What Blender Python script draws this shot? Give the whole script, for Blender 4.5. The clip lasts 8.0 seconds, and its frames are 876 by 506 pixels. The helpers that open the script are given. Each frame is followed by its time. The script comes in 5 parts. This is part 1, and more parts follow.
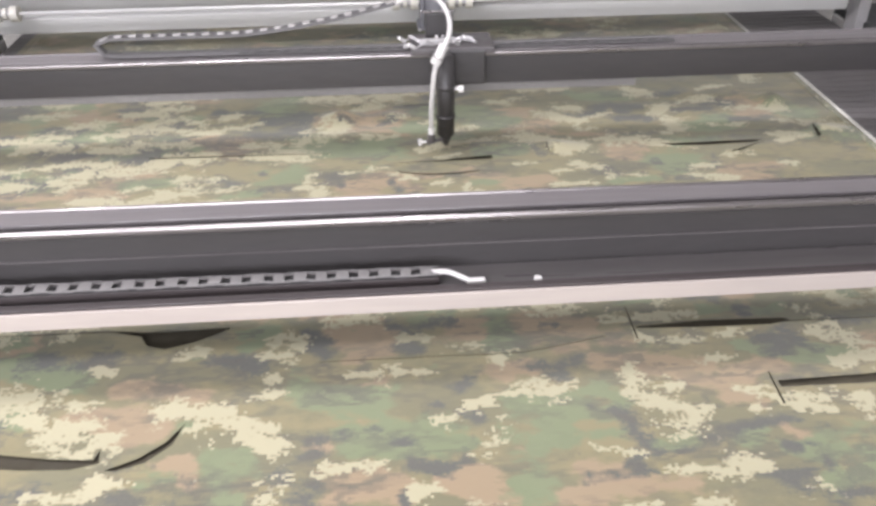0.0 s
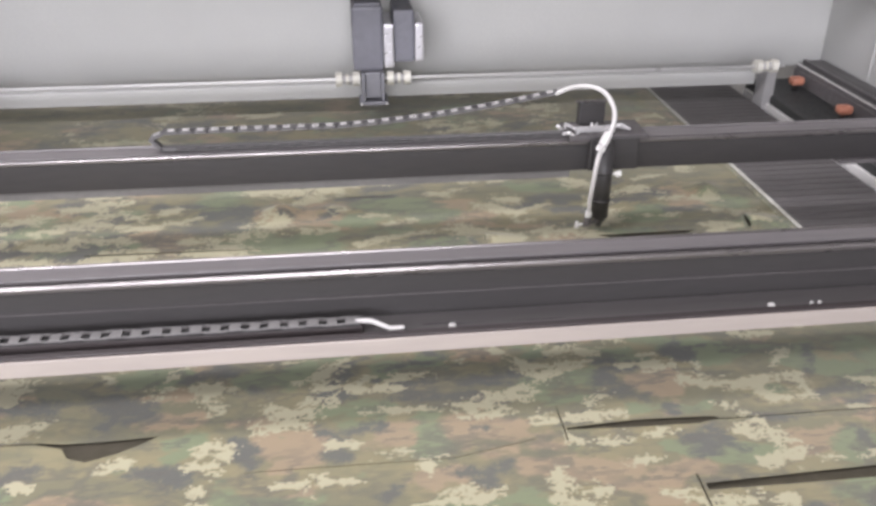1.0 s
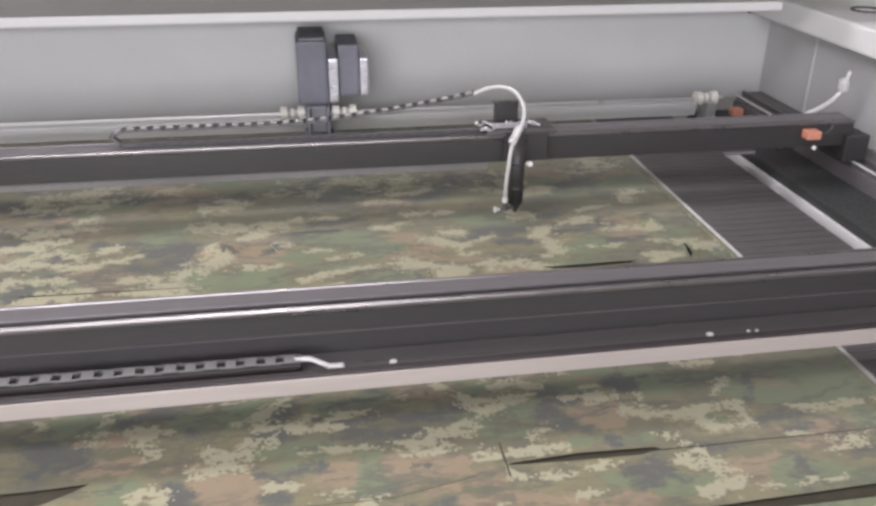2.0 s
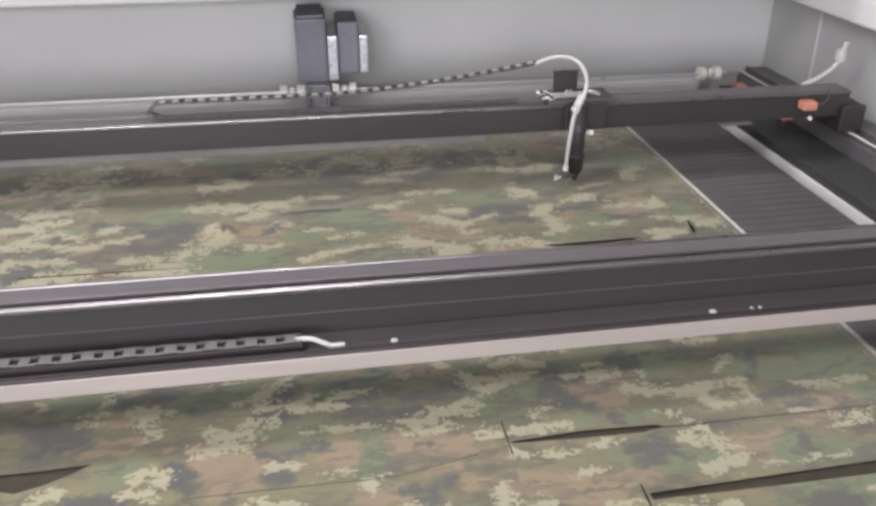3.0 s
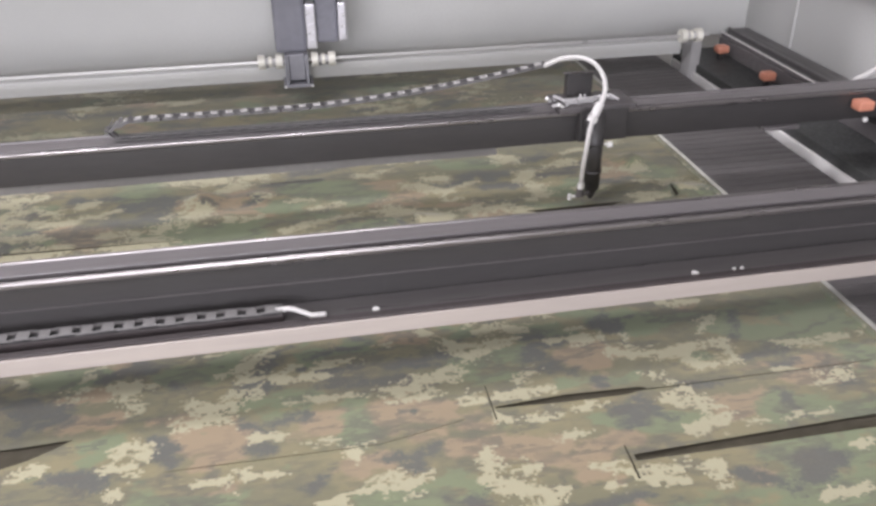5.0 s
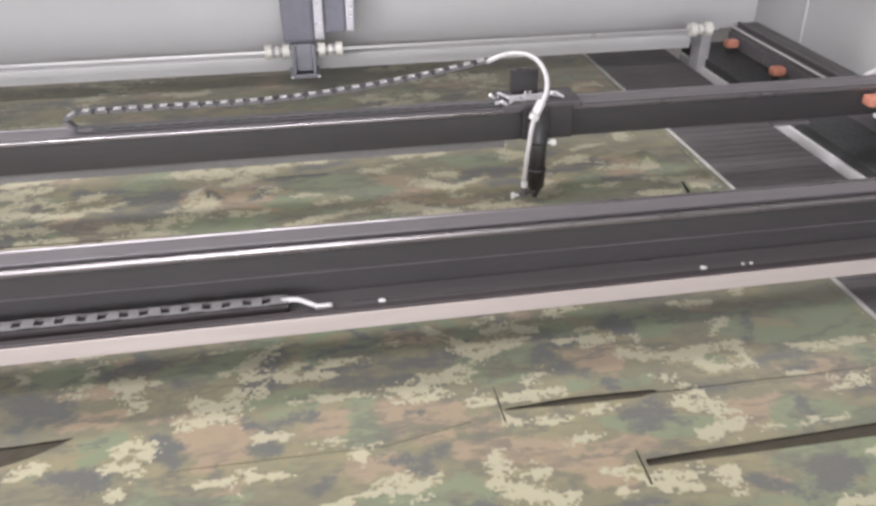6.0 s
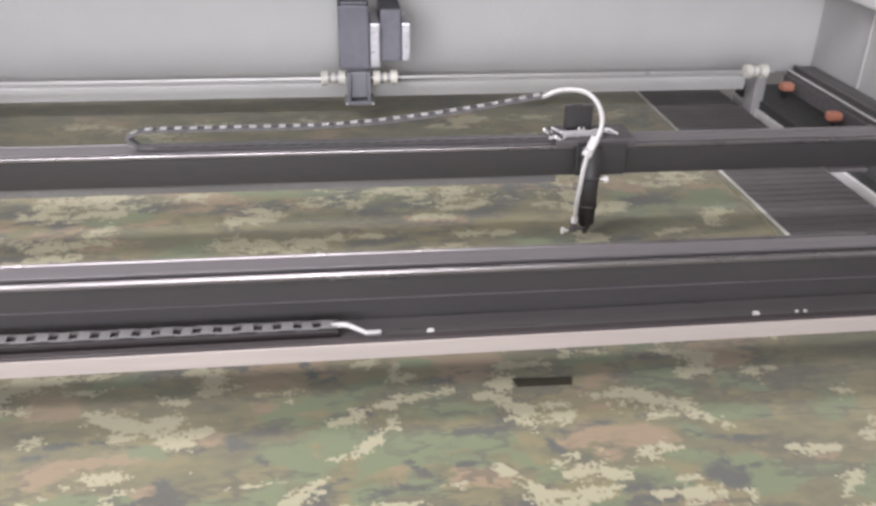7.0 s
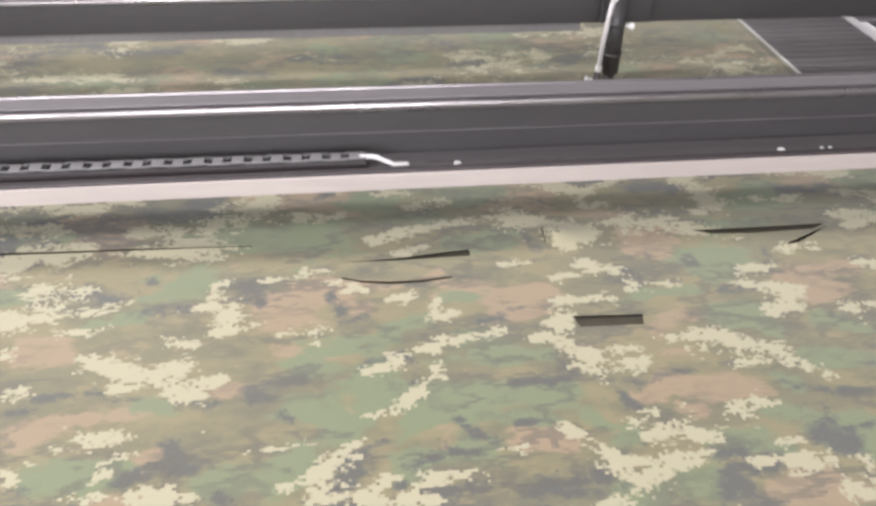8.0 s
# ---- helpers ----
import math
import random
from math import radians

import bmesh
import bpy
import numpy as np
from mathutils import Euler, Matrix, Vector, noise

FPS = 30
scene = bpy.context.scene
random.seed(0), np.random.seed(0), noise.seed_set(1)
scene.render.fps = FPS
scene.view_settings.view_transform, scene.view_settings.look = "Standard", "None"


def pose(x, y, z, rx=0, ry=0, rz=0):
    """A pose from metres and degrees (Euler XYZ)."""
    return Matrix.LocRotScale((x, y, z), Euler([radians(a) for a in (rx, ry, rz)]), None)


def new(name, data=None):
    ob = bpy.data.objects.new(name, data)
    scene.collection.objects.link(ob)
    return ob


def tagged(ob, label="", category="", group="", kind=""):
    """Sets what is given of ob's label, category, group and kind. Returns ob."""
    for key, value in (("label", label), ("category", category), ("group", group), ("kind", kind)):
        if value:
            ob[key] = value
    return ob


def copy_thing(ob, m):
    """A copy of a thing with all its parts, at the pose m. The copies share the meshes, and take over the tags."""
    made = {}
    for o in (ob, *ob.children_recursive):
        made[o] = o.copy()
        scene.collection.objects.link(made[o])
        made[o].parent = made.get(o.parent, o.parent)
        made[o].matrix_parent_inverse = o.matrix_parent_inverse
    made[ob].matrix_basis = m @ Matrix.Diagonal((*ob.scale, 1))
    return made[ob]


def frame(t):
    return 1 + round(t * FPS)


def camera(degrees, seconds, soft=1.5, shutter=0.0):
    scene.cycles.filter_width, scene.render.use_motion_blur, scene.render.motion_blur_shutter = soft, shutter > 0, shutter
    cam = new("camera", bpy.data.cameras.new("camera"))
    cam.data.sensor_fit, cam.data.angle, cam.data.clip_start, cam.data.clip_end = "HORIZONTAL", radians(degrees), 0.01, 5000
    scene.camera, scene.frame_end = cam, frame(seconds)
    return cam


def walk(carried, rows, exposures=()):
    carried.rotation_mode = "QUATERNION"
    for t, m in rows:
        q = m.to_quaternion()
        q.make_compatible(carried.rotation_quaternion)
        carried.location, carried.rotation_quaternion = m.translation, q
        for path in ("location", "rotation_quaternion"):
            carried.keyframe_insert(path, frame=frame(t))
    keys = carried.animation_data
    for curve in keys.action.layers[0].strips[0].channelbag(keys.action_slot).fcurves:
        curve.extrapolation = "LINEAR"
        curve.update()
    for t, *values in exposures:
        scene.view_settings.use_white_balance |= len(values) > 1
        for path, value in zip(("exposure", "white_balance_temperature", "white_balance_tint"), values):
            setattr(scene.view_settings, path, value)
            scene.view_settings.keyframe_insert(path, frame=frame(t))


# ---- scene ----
from mathutils import geometry

# ---- camera ----
cam = camera(54.67, 8.0, soft=2.9, shutter=0.3)


def view(x, y, z, yaw, pitch, roll):
    return pose(x, y, z, 90 + pitch, 0, yaw) @ pose(0, 0, 0, 0, 0, roll)


PATH = [
    (0.0, view(-0.084, -0.617, 1.345, -3.53, -32.82, -0.65)),
    (0.5, view(-0.073, -0.672, 1.367, -4.86, -31.54, -0.59)),
    (1.0, view(-0.048, -0.699, 1.373, -6.27, -28.13, 0.01)),
    (1.5, view(-0.029, -0.696, 1.376, -8.88, -26.21, 0.61)),
    (1.7, view(-0.029, -0.696, 1.376, -9.37, -25.95, 0.66)),
    (2.8, view(-0.026, -0.692, 1.373, -9.13, -27.15, 0.12)),
    (3.0, view(-0.026, -0.691, 1.372, -9.21, -27.47, 0.07)),
    (3.5, view(-0.018, -0.689, 1.369, -9.96, -28.13, -0.13)),
    (4.0, view(-0.016, -0.689, 1.366, -10.35, -28.61, -0.38)),
    (4.5, view(-0.015, -0.689, 1.365, -10.07, -29.09, -0.79)),
    (4.7, view(-0.016, -0.689, 1.365, -10.15, -29.24, -0.80)),
    (5.8, view(-0.020, -0.685, 1.362, -9.79, -29.78, -0.40)),
    (6.0, view(-0.020, -0.684, 1.361, -9.79, -29.85, -0.29)),
    (6.5, view(-0.023, -0.678, 1.364, -9.49, -28.85, 0.89)),
    (7.0, view(-0.034, -0.683, 1.366, -6.92, -28.02, 1.03)),
    (7.5, view(-0.044, -0.703, 1.335, -4.92, -31.01, 0.52)),
    (8.0, view(-0.053, -0.722, 1.319, -6.21, -35.07, 0.87)),
]
walk(cam, PATH, exposures=[
    (0.0, 0.29), (0.5, 0.26), (1.0, 0.04), (1.5, -0.22), (3.0, -0.27), (3.5, -0.23), (4.0, -0.15), (4.5, -0.10), (6.0, -0.01), (6.5, 0.07), (7.0, -0.03), (7.5, -0.11), (8.0, 0.15),
])

# ---- light: a bright hall with long ceiling lamps, and an added front window ----
world = bpy.data.worlds.new("world")
scene.world = world
world.use_nodes = True
world.node_tree.nodes["Background"].inputs[0].default_value = (0.9, 0.95, 1.0, 1)
world.node_tree.nodes["Background"].inputs[1].default_value = 0.05


def area_lamp(name, at, sx, sy, watts, colour=(1.02, 0.98, 1.07)):
    data = bpy.data.lights.new(name, "AREA")
    data.shape, data.size, data.size_y, data.energy, data.color = "RECTANGLE", sx, sy, watts, colour
    ob = new(name, data)
    ob.matrix_world = pose(*at)
    return ob


LAMPS = ((-1.05, 1.0, 3.17), (-2.4, -1.2, 3.17), (-3.6, 2.4, 3.17))
WATTS = (40, 90, 8)
WINDOW_X = -1.1
for spot, watts in zip(LAMPS, WATTS):
    area_lamp("ceiling_light_source", spot, 2.6, 0.6, watts)
# fill from the front, added to brighten the back panel and near cloth
front_fill = area_lamp("window_fill_light", (WINDOW_X, -4.44, 1.9), 3.4, 1.7, 255, (1.0, 0.985, 1.07))
front_fill.matrix_world = pose(WINDOW_X, -4.44, 1.9, 90, 0, 0)

# ---- materials ----


class Nodes:
    """A short hand for building node materials."""

    def __init__(self, name):
        self.mat = bpy.data.materials.new(name)
        self.mat.use_nodes = True
        self.tree = self.mat.node_tree
        self.bsdf = self.tree.nodes["Principled BSDF"]

    def node(self, kind, **settings):
        n = self.tree.nodes.new(kind)
        for key, value in settings.items():
            if key == "operation":
                n.operation = value
            elif key == "interpolation":
                n.color_ramp.interpolation = value
        return n

    def link(self, a, b):
        self.tree.links.new(a, b)

    def coords(self, scale=(1, 1, 1), at=(0, 0, 0)):
        tc, mp = self.node("ShaderNodeTexCoord"), self.node("ShaderNodeMapping")
        mp.inputs["Scale"].default_value, mp.inputs["Location"].default_value = scale, at
        self.link(tc.outputs["Object"], mp.inputs["Vector"])
        return mp.outputs[0]

    def noise(self, vector, scale, detail=3.0, rough=0.55):
        n = self.node("ShaderNodeTexNoise")
        n.inputs["Scale"].default_value, n.inputs["Detail"].default_value, n.inputs["Roughness"].default_value = scale, detail, rough
        self.link(vector, n.inputs["Vector"])
        return n.outputs[0]

    def ramp(self, fac, stops, constant=False):
        r = self.node("ShaderNodeValToRGB")
        r.color_ramp.interpolation = "CONSTANT" if constant else "LINEAR"
        while len(r.color_ramp.elements) < len(stops):
            r.color_ramp.elements.new(0.5)
        for e, (p, c) in zip(r.color_ramp.elements, stops):
            e.position = p
            e.color = (*c, 1) if isinstance(c, tuple) else (c, c, c, 1)
        self.link(fac, r.inputs[0])
        return r.outputs[0]

    def mix(self, fac, a, b):
        m = self.node("ShaderNodeMix")
        m.data_type = "RGBA"
        for value, socket in ((fac, m.inputs[0]), (a, m.inputs[6]), (b, m.inputs[7])):
            if isinstance(value, (int, float)):
                socket.default_value = value
            elif isinstance(value, tuple):
                socket.default_value = (*value, 1)
            else:
                self.link(value, socket)
        return m.outputs[2]

    def bump(self, height, strength, distance=0.002):
        b = self.node("ShaderNodeBump")
        b.inputs["Strength"].default_value, b.inputs["Distance"].default_value = strength, distance
        self.link(height, b.inputs["Height"])
        self.link(b.outputs[0], self.bsdf.inputs["Normal"])


def paint(name, colour, rough=0.5, metal=0.0, wear=0.25, grain=40.0, stretch=(1, 1, 1), bump=0.15, stain=4.0):
    """A surface with stains at a large scale, grain at a small one and uneven gloss."""
    n = Nodes(name)
    v = n.coords(stretch)
    big, fine = n.noise(v, stain, 4), n.noise(v, grain, 3)
    dark = tuple(c * (1 - wear) for c in colour)
    light = tuple(min(1, c * (1 + wear * 0.6)) for c in colour)
    first = n.mix(n.ramp(big, [(0.35, 0.0), (0.65, 1.0)]), dark, light)
    n.link(n.mix(n.ramp(fine, [(0.4, 0.0), (0.62, 0.35)]), first, dark), n.bsdf.inputs["Base Color"])
    n.link(n.ramp(fine, [(0.3, max(0.05, rough - 0.1)), (0.7, min(1, rough + 0.12))]), n.bsdf.inputs["Roughness"])
    n.bsdf.inputs["Metallic"].default_value = metal
    n.bump(fine, bump)
    return n.mat


def camo_material():
    """Digital camouflage print: soft ground colours, with slate and sand blotches that break up into small square cells."""
    n = Nodes("camo_print")
    tc = n.node("ShaderNodeTexCoord")
    snap = n.node("ShaderNodeVectorMath", operation="SNAP")
    snap.inputs[1].default_value = (0.0027, 0.0027, 1.0)
    n.link(tc.outputs["Object"], snap.inputs[0])

    def field(source, scale, at, detail=4.0, rough=0.6, stretch=0.6):
        mp = n.node("ShaderNodeMapping")
        mp.inputs["Location"].default_value, mp.inputs["Scale"].default_value = at, (stretch, 1, 0)
        n.link(source, mp.inputs["Vector"])
        return n.noise(mp.outputs[0], scale, detail, rough)

    def print_of(colour, source, scale, at, weight, soft, detail=4.0, rough=0.65, cut=0.5):
        """Where the blotches of one colour lie: the drawn blotch, broken up by noise."""
        drawn = n.node("ShaderNodeAttribute")
        drawn.attribute_name = colour
        rim = n.node("ShaderNodeMath", operation="MULTIPLY_ADD")
        n.link(drawn.outputs["Fac"], rim.inputs[0])
        rim.inputs[1].default_value = weight
        n.link(field(source, scale, at, detail, rough), rim.inputs[2])
        return n.ramp(rim.outputs[0], [(cut - soft, 0.0), (cut + soft, 1.0)])

    green, olive, tan = (0.168, 0.201, 0.108), (0.218, 0.192, 0.100), (0.292, 0.218, 0.134)
    slate, sand = (0.086, 0.089, 0.080), (0.398, 0.368, 0.240)
    free, cell = tc.outputs["Object"], snap.outputs[0]
    base = n.mix(n.ramp(field(free, 16, (3.1, 1.7, 0)), [(0.44, 0.0), (0.54, 1.0)]), olive, (0.160, 0.151, 0.085))
    base = n.mix(print_of("tan", free, 26, (0.4, 0.2, 0), 0.60, 0.045), base, tan)
    base = n.mix(print_of("green", free, 26, (5.4, 2.2, 0), 0.60, 0.045), base, green)
    base = n.mix(print_of("slate", cell, 38, (7.3, 4.1, 0), 0.58, 0.06, 7.0, 0.76, 0.535), base, slate)
    vein = n.ramp(field(cell, 13, (2.9, 6.6, 0), 5.0, 0.66, 0.40), [(0.455, 0.0), (0.485, 0.75), (0.515, 0.75), (0.530, 0.0)])
    branch = n.node("ShaderNodeMath", operation="MULTIPLY")
    n.link(vein, branch.inputs[0])
    n.link(n.ramp(field(free, 11, (8.1, 3.6, 0)), [(0.46, 0.0), (0.56, 0.85)]), branch.inputs[1])
    base = n.mix(branch.outputs[0], base, (0.092, 0.090, 0.072))
    thin = n.ramp(field(cell, 15, (2.2, 5.1, 0), 4.0, 0.62, 0.42), [(0.468, 0.0), (0.488, 0.6), (0.510, 0.6), (0.528, 0.0)])
    twig = n.node("ShaderNodeMath", operation="MULTIPLY")
    n.link(thin, twig.inputs[0])
    n.link(n.ramp(field(free, 8, (4.4, 1.9, 0)), [(0.42, 0.1), (0.56, 1.0)]), twig.inputs[1])
    base = n.mix(twig.outputs[0], base, (0.088, 0.082, 0.068))
    base = n.mix(print_of("sand", cell, 50, (1.3, 9.2, 0), 0.46, 0.016, 9.0, 0.84, 0.520), base, sand)
    thread = n.noise(free, 900, 2)
    worn = n.mix(n.ramp(thread, [(0.35, 0.0), (0.7, 0.16)]), base, (0.26, 0.245, 0.175))
    n.link(n.mix(n.ramp(n.noise(free, 3.5, 3), [(0.4, 0.0), (0.7, 0.09)]), worn, (0.37, 0.345, 0.26)), n.bsdf.inputs["Base Color"])
    n.bsdf.inputs["Roughness"].default_value = 0.85
    n.bsdf.inputs["Sheen Weight"].default_value = 0.3
    n.bump(n.noise(free, 45, 3), 0.3, 0.002)
    return n.mat


M_CAMO = camo_material()
M_BLACK = paint("black_anodised", (0.045, 0.042, 0.042), 0.42, 0.0, 0.32, 120, (0.2, 1, 1), 0.1)
M_DARK = paint("dark_grey_steel", (0.085, 0.077, 0.078), 0.5, 0.0, 0.25, 60)
M_GREYTOP = paint("grey_rail_steel", (0.165, 0.152, 0.155), 0.40, 0.1, 0.2, 90, (0.05, 1, 1), 0.1)
# guard steel, its colour raised to include the haze in front of it
M_RAILSIDE = paint("hazed_rail_guard", (0.125, 0.118, 0.118), 0.5, 0.0, 0.3, 60, (1, 0.1, 1))
M_ALU = paint("bare_aluminium", (0.25, 0.232, 0.23), 0.30, 0.8, 0.15, 60, (0.2, 1, 1), 0.0)
M_BAR = paint("pale_worn_bar", (0.80, 0.78, 0.76), 0.5, 0.0, 0.2, 60, (1, 0.1, 1), 0.1)
M_POST = paint("grey_casting", (0.42, 0.41, 0.41), 0.5, 0.0, 0.15, 60)
M_CHANNEL = paint("matt_black_plate", (0.050, 0.051, 0.050), 0.55, 0.0, 0.2, 200, bump=0.03)
M_LEDGE = paint("worn_ledge_paint", (0.105, 0.098, 0.097), 0.36, 0.0, 0.2, 90, (0.1, 1, 1), 0.08)
M_LIP = paint("dark_brown_lip", (0.038, 0.030, 0.030), 0.55, 0.0, 0.25, 90, (0.1, 1, 1), 0.08)
M_PINK = paint("pale_aluminium_strip", (0.395, 0.350, 0.322), 0.5, 0.1, 0.2, 70, (0.1, 1, 1), 0.08)
M_PANEL = paint("grey_enclosure_paint", (0.55, 0.55, 0.535), 0.45, 0.0, 0.09, 200, (1, 1, 1), 0.05, 2.0)
M_COVER = paint("white_cover_paint", (0.80, 0.79, 0.77), 0.35, 0.0, 0.05, 200, (1, 1, 1), 0.05, 2.0)
M_SLAT = paint("dark_slat_steel", (0.132, 0.122, 0.121), 0.55, 0.0, 0.3, 70, (0.2, 1, 1), 0.2)
M_HOSE = paint("white_air_hose", (0.54, 0.525, 0.51), 0.28, 0.0, 0.1, 80, bump=0.05)
M_CHAIN = paint("grey_chain_plastic", (0.20, 0.192, 0.188), 0.45, 0.0, 0.2, 120)
M_LINKBAR = paint("pale_chain_bars", (0.40, 0.39, 0.38), 0.45, 0.0, 0.2, 120)
# chain plastic with the veil of haze lifted into its grey
M_CHAINGREY = paint("hazed_chain_plastic", (0.13, 0.125, 0.125), 0.5, 0.0, 0.2, 120)
M_CHAINDARK = paint("dark_chain_plastic", (0.03, 0.03, 0.03), 0.5, 0.0, 0.2, 120)
M_ORANGE = paint("orange_plastic", (0.62, 0.26, 0.175), 0.4, 0.0, 0.15, 80)
M_BRASS = paint("cream_clamp_plastic", (0.72, 0.70, 0.63), 0.4, 0.1, 0.2, 80)
M_STEEL = paint("polished_steel", (0.76, 0.75, 0.74), 0.35, 0.15, 0.03, 8, bump=0.0)
# black motor casing, with bluish smoke haze mixed into the base colour
M_MOTOR = paint("motor_black_hazed", (0.16, 0.16, 0.185), 0.5, 0.0, 0.2, 80)
M_BRACKET = paint("grey_bracket_casting", (0.25, 0.25, 0.275), 0.45, 0.1, 0.2, 80)
M_SILVER = paint("motor_end_cap", (0.62, 0.61, 0.64), 0.35, 0.6, 0.15, 80)
# dark olive that carries the shade inside the cuts in its colour
M_UNDER = paint("olive_slit_shade", (0.066, 0.057, 0.038), 0.9, 0.0, 0.2, 60)
M_SELV = paint("pale_selvedge", (0.64, 0.63, 0.58), 0.8, 0.0, 0.25, 90)
M_FLOOR = paint("concrete_floor", (0.36, 0.35, 0.33), 0.7, 0.0, 0.2, 30, stain=0.8)
M_WALL = paint("white_wall", (0.60, 0.59, 0.57), 0.8, 0.0, 0.08, 30, stain=0.7)


def glow(name, colour, strength):
    n = Nodes(name)
    n.bsdf.inputs["Emission Color"].default_value = (*colour, 1)
    n.bsdf.inputs["Emission Strength"].default_value = strength
    n.bsdf.inputs["Base Color"].default_value = (0.9, 0.9, 0.9, 1)
    return n.mat


M_GLASS = bpy.data.materials.new("window_glass")
M_GLASS.use_nodes = True
M_GLASS.node_tree.nodes["Principled BSDF"].inputs["Transmission Weight"].default_value = 1.0
M_GLASS.node_tree.nodes["Principled BSDF"].inputs["Roughness"].default_value = 0.02
M_GLOW = glow("lamp_diffuser", (1, 0.985, 1.0), 2.5)

# ---- builders ----


def empty(name, at=(0, 0, 0), parent=None):
    ob = new(name)
    ob.empty_display_size = 0.05
    ob.location = at
    ob.parent = parent
    return ob


def part(name, bm, material, parent=None, label="", smooth=False):
    """Links a bmesh as one mesh object, under a thing or a part if one is given."""
    mesh = bpy.data.meshes.new(name)
    bmesh.ops.recalc_face_normals(bm, faces=bm.faces)
    bm.to_mesh(mesh)
    bm.free()
    for m in material if isinstance(material, (list, tuple)) else [material]:
        mesh.materials.append(m)
    if smooth:
        mesh.polygons.foreach_set("use_smooth", [True] * len(mesh.polygons))
    ob = new(name, mesh)
    ob.parent = parent
    if label:
        ob["label"] = label
    return ob


def shared(name, mesh, at, parent):
    ob = new(name, mesh)
    ob.location, ob.parent = at, parent
    return ob


def add_box(bm, x0, x1, y0, y1, z0, z1, bevel=0.0, index=0):
    m = Matrix.Translation(((x0 + x1) / 2, (y0 + y1) / 2, (z0 + z1) / 2)) @ Matrix.Diagonal((x1 - x0, y1 - y0, z1 - z0, 1))
    verts = bmesh.ops.create_cube(bm, size=1.0, matrix=m)["verts"]
    faces = {f for v in verts for f in v.link_faces}
    if bevel:
        edges = {e for v in verts for e in v.link_edges}
        made = bmesh.ops.bevel(bm, geom=list(edges), offset=bevel, segments=2, affect="EDGES", profile=0.6)
        faces |= set(made["faces"])
    for f in faces:
        if f.is_valid:
            f.material_index = index


def block(*size, bevel=0.0):
    bm = bmesh.new()
    add_box(bm, *size, bevel=bevel)
    return bm


def add_rod(bm, a, b, r, seg=16, r2=None, index=0):
    a, b = Vector(a), Vector(b)
    m = Matrix.Translation((a + b) / 2) @ (b - a).to_track_quat("Z", "Y").to_matrix().to_4x4()
    verts = bmesh.ops.create_cone(bm, cap_ends=True, segments=seg, radius1=r, radius2=r if r2 is None else r2, depth=(b - a).length, matrix=m)["verts"]
    for f in {f for v in verts for f in v.link_faces}:
        f.material_index = index


def rod(a, b, r, seg=16, r2=None):
    bm = bmesh.new()
    add_rod(bm, a, b, r, seg, r2)
    return bm


def spline(points, steps=8):
    """A smooth line through the points (Catmull-Rom)."""
    p = [Vector(q) for q in points]
    p = [p[0] * 2 - p[1]] + p + [p[-1] * 2 - p[-2]]
    out = []
    for i in range(1, len(p) - 2):
        for k in range(steps):
            t = k / steps
            a, b, c, d = p[i - 1 : i + 3]
            out.append(0.5 * (2 * b + (c - a) * t + (2 * a - 5 * b + 4 * c - d) * t * t + (3 * b - a - 3 * c + d) * t**3))
    return out + [p[-2]]


def add_tube(bm, line, r, seg=10):
    rings = []
    side = None
    for i, q in enumerate(line):
        way = (line[min(i + 1, len(line) - 1)] - line[max(i - 1, 0)]).normalized()
        side = way.cross(Vector((0.13, 0.2, 1)) if side is None else side.cross(way)).normalized() if side is None else (side - way * side.dot(way)).normalized()
        up = way.cross(side)
        rings.append([bm.verts.new(q + r * (math.cos(a) * side + math.sin(a) * up)) for a in [2 * math.pi * k / seg for k in range(seg)]])
    for a, b in zip(rings, rings[1:]):
        for k in range(seg):
            bm.faces.new((a[k], a[(k + 1) % seg], b[(k + 1) % seg], b[k]))
    bm.faces.new(rings[0][::-1])
    bm.faces.new(rings[-1])


def tube(points, r, seg=10, steps=8):
    bm = bmesh.new()
    add_tube(bm, spline(points, steps), r, seg)
    return bm


def extrude_x(profile, x0, x1, bevel=0.0):
    """A closed profile of (y, z) drawn out along x."""
    bm = bmesh.new()
    a = [bm.verts.new((x0, y, z)) for y, z in profile]
    b = [bm.verts.new((x1, y, z)) for y, z in profile]
    for k in range(len(a)):
        n = (k + 1) % len(a)
        bm.faces.new((a[k], a[n], b[n], b[k]))
    bm.faces.new(a[::-1])
    bm.faces.new(b)
    if bevel:
        bmesh.ops.bevel(bm, geom=[e for e in bm.edges], offset=bevel, segments=2, affect="EDGES")
    return bm


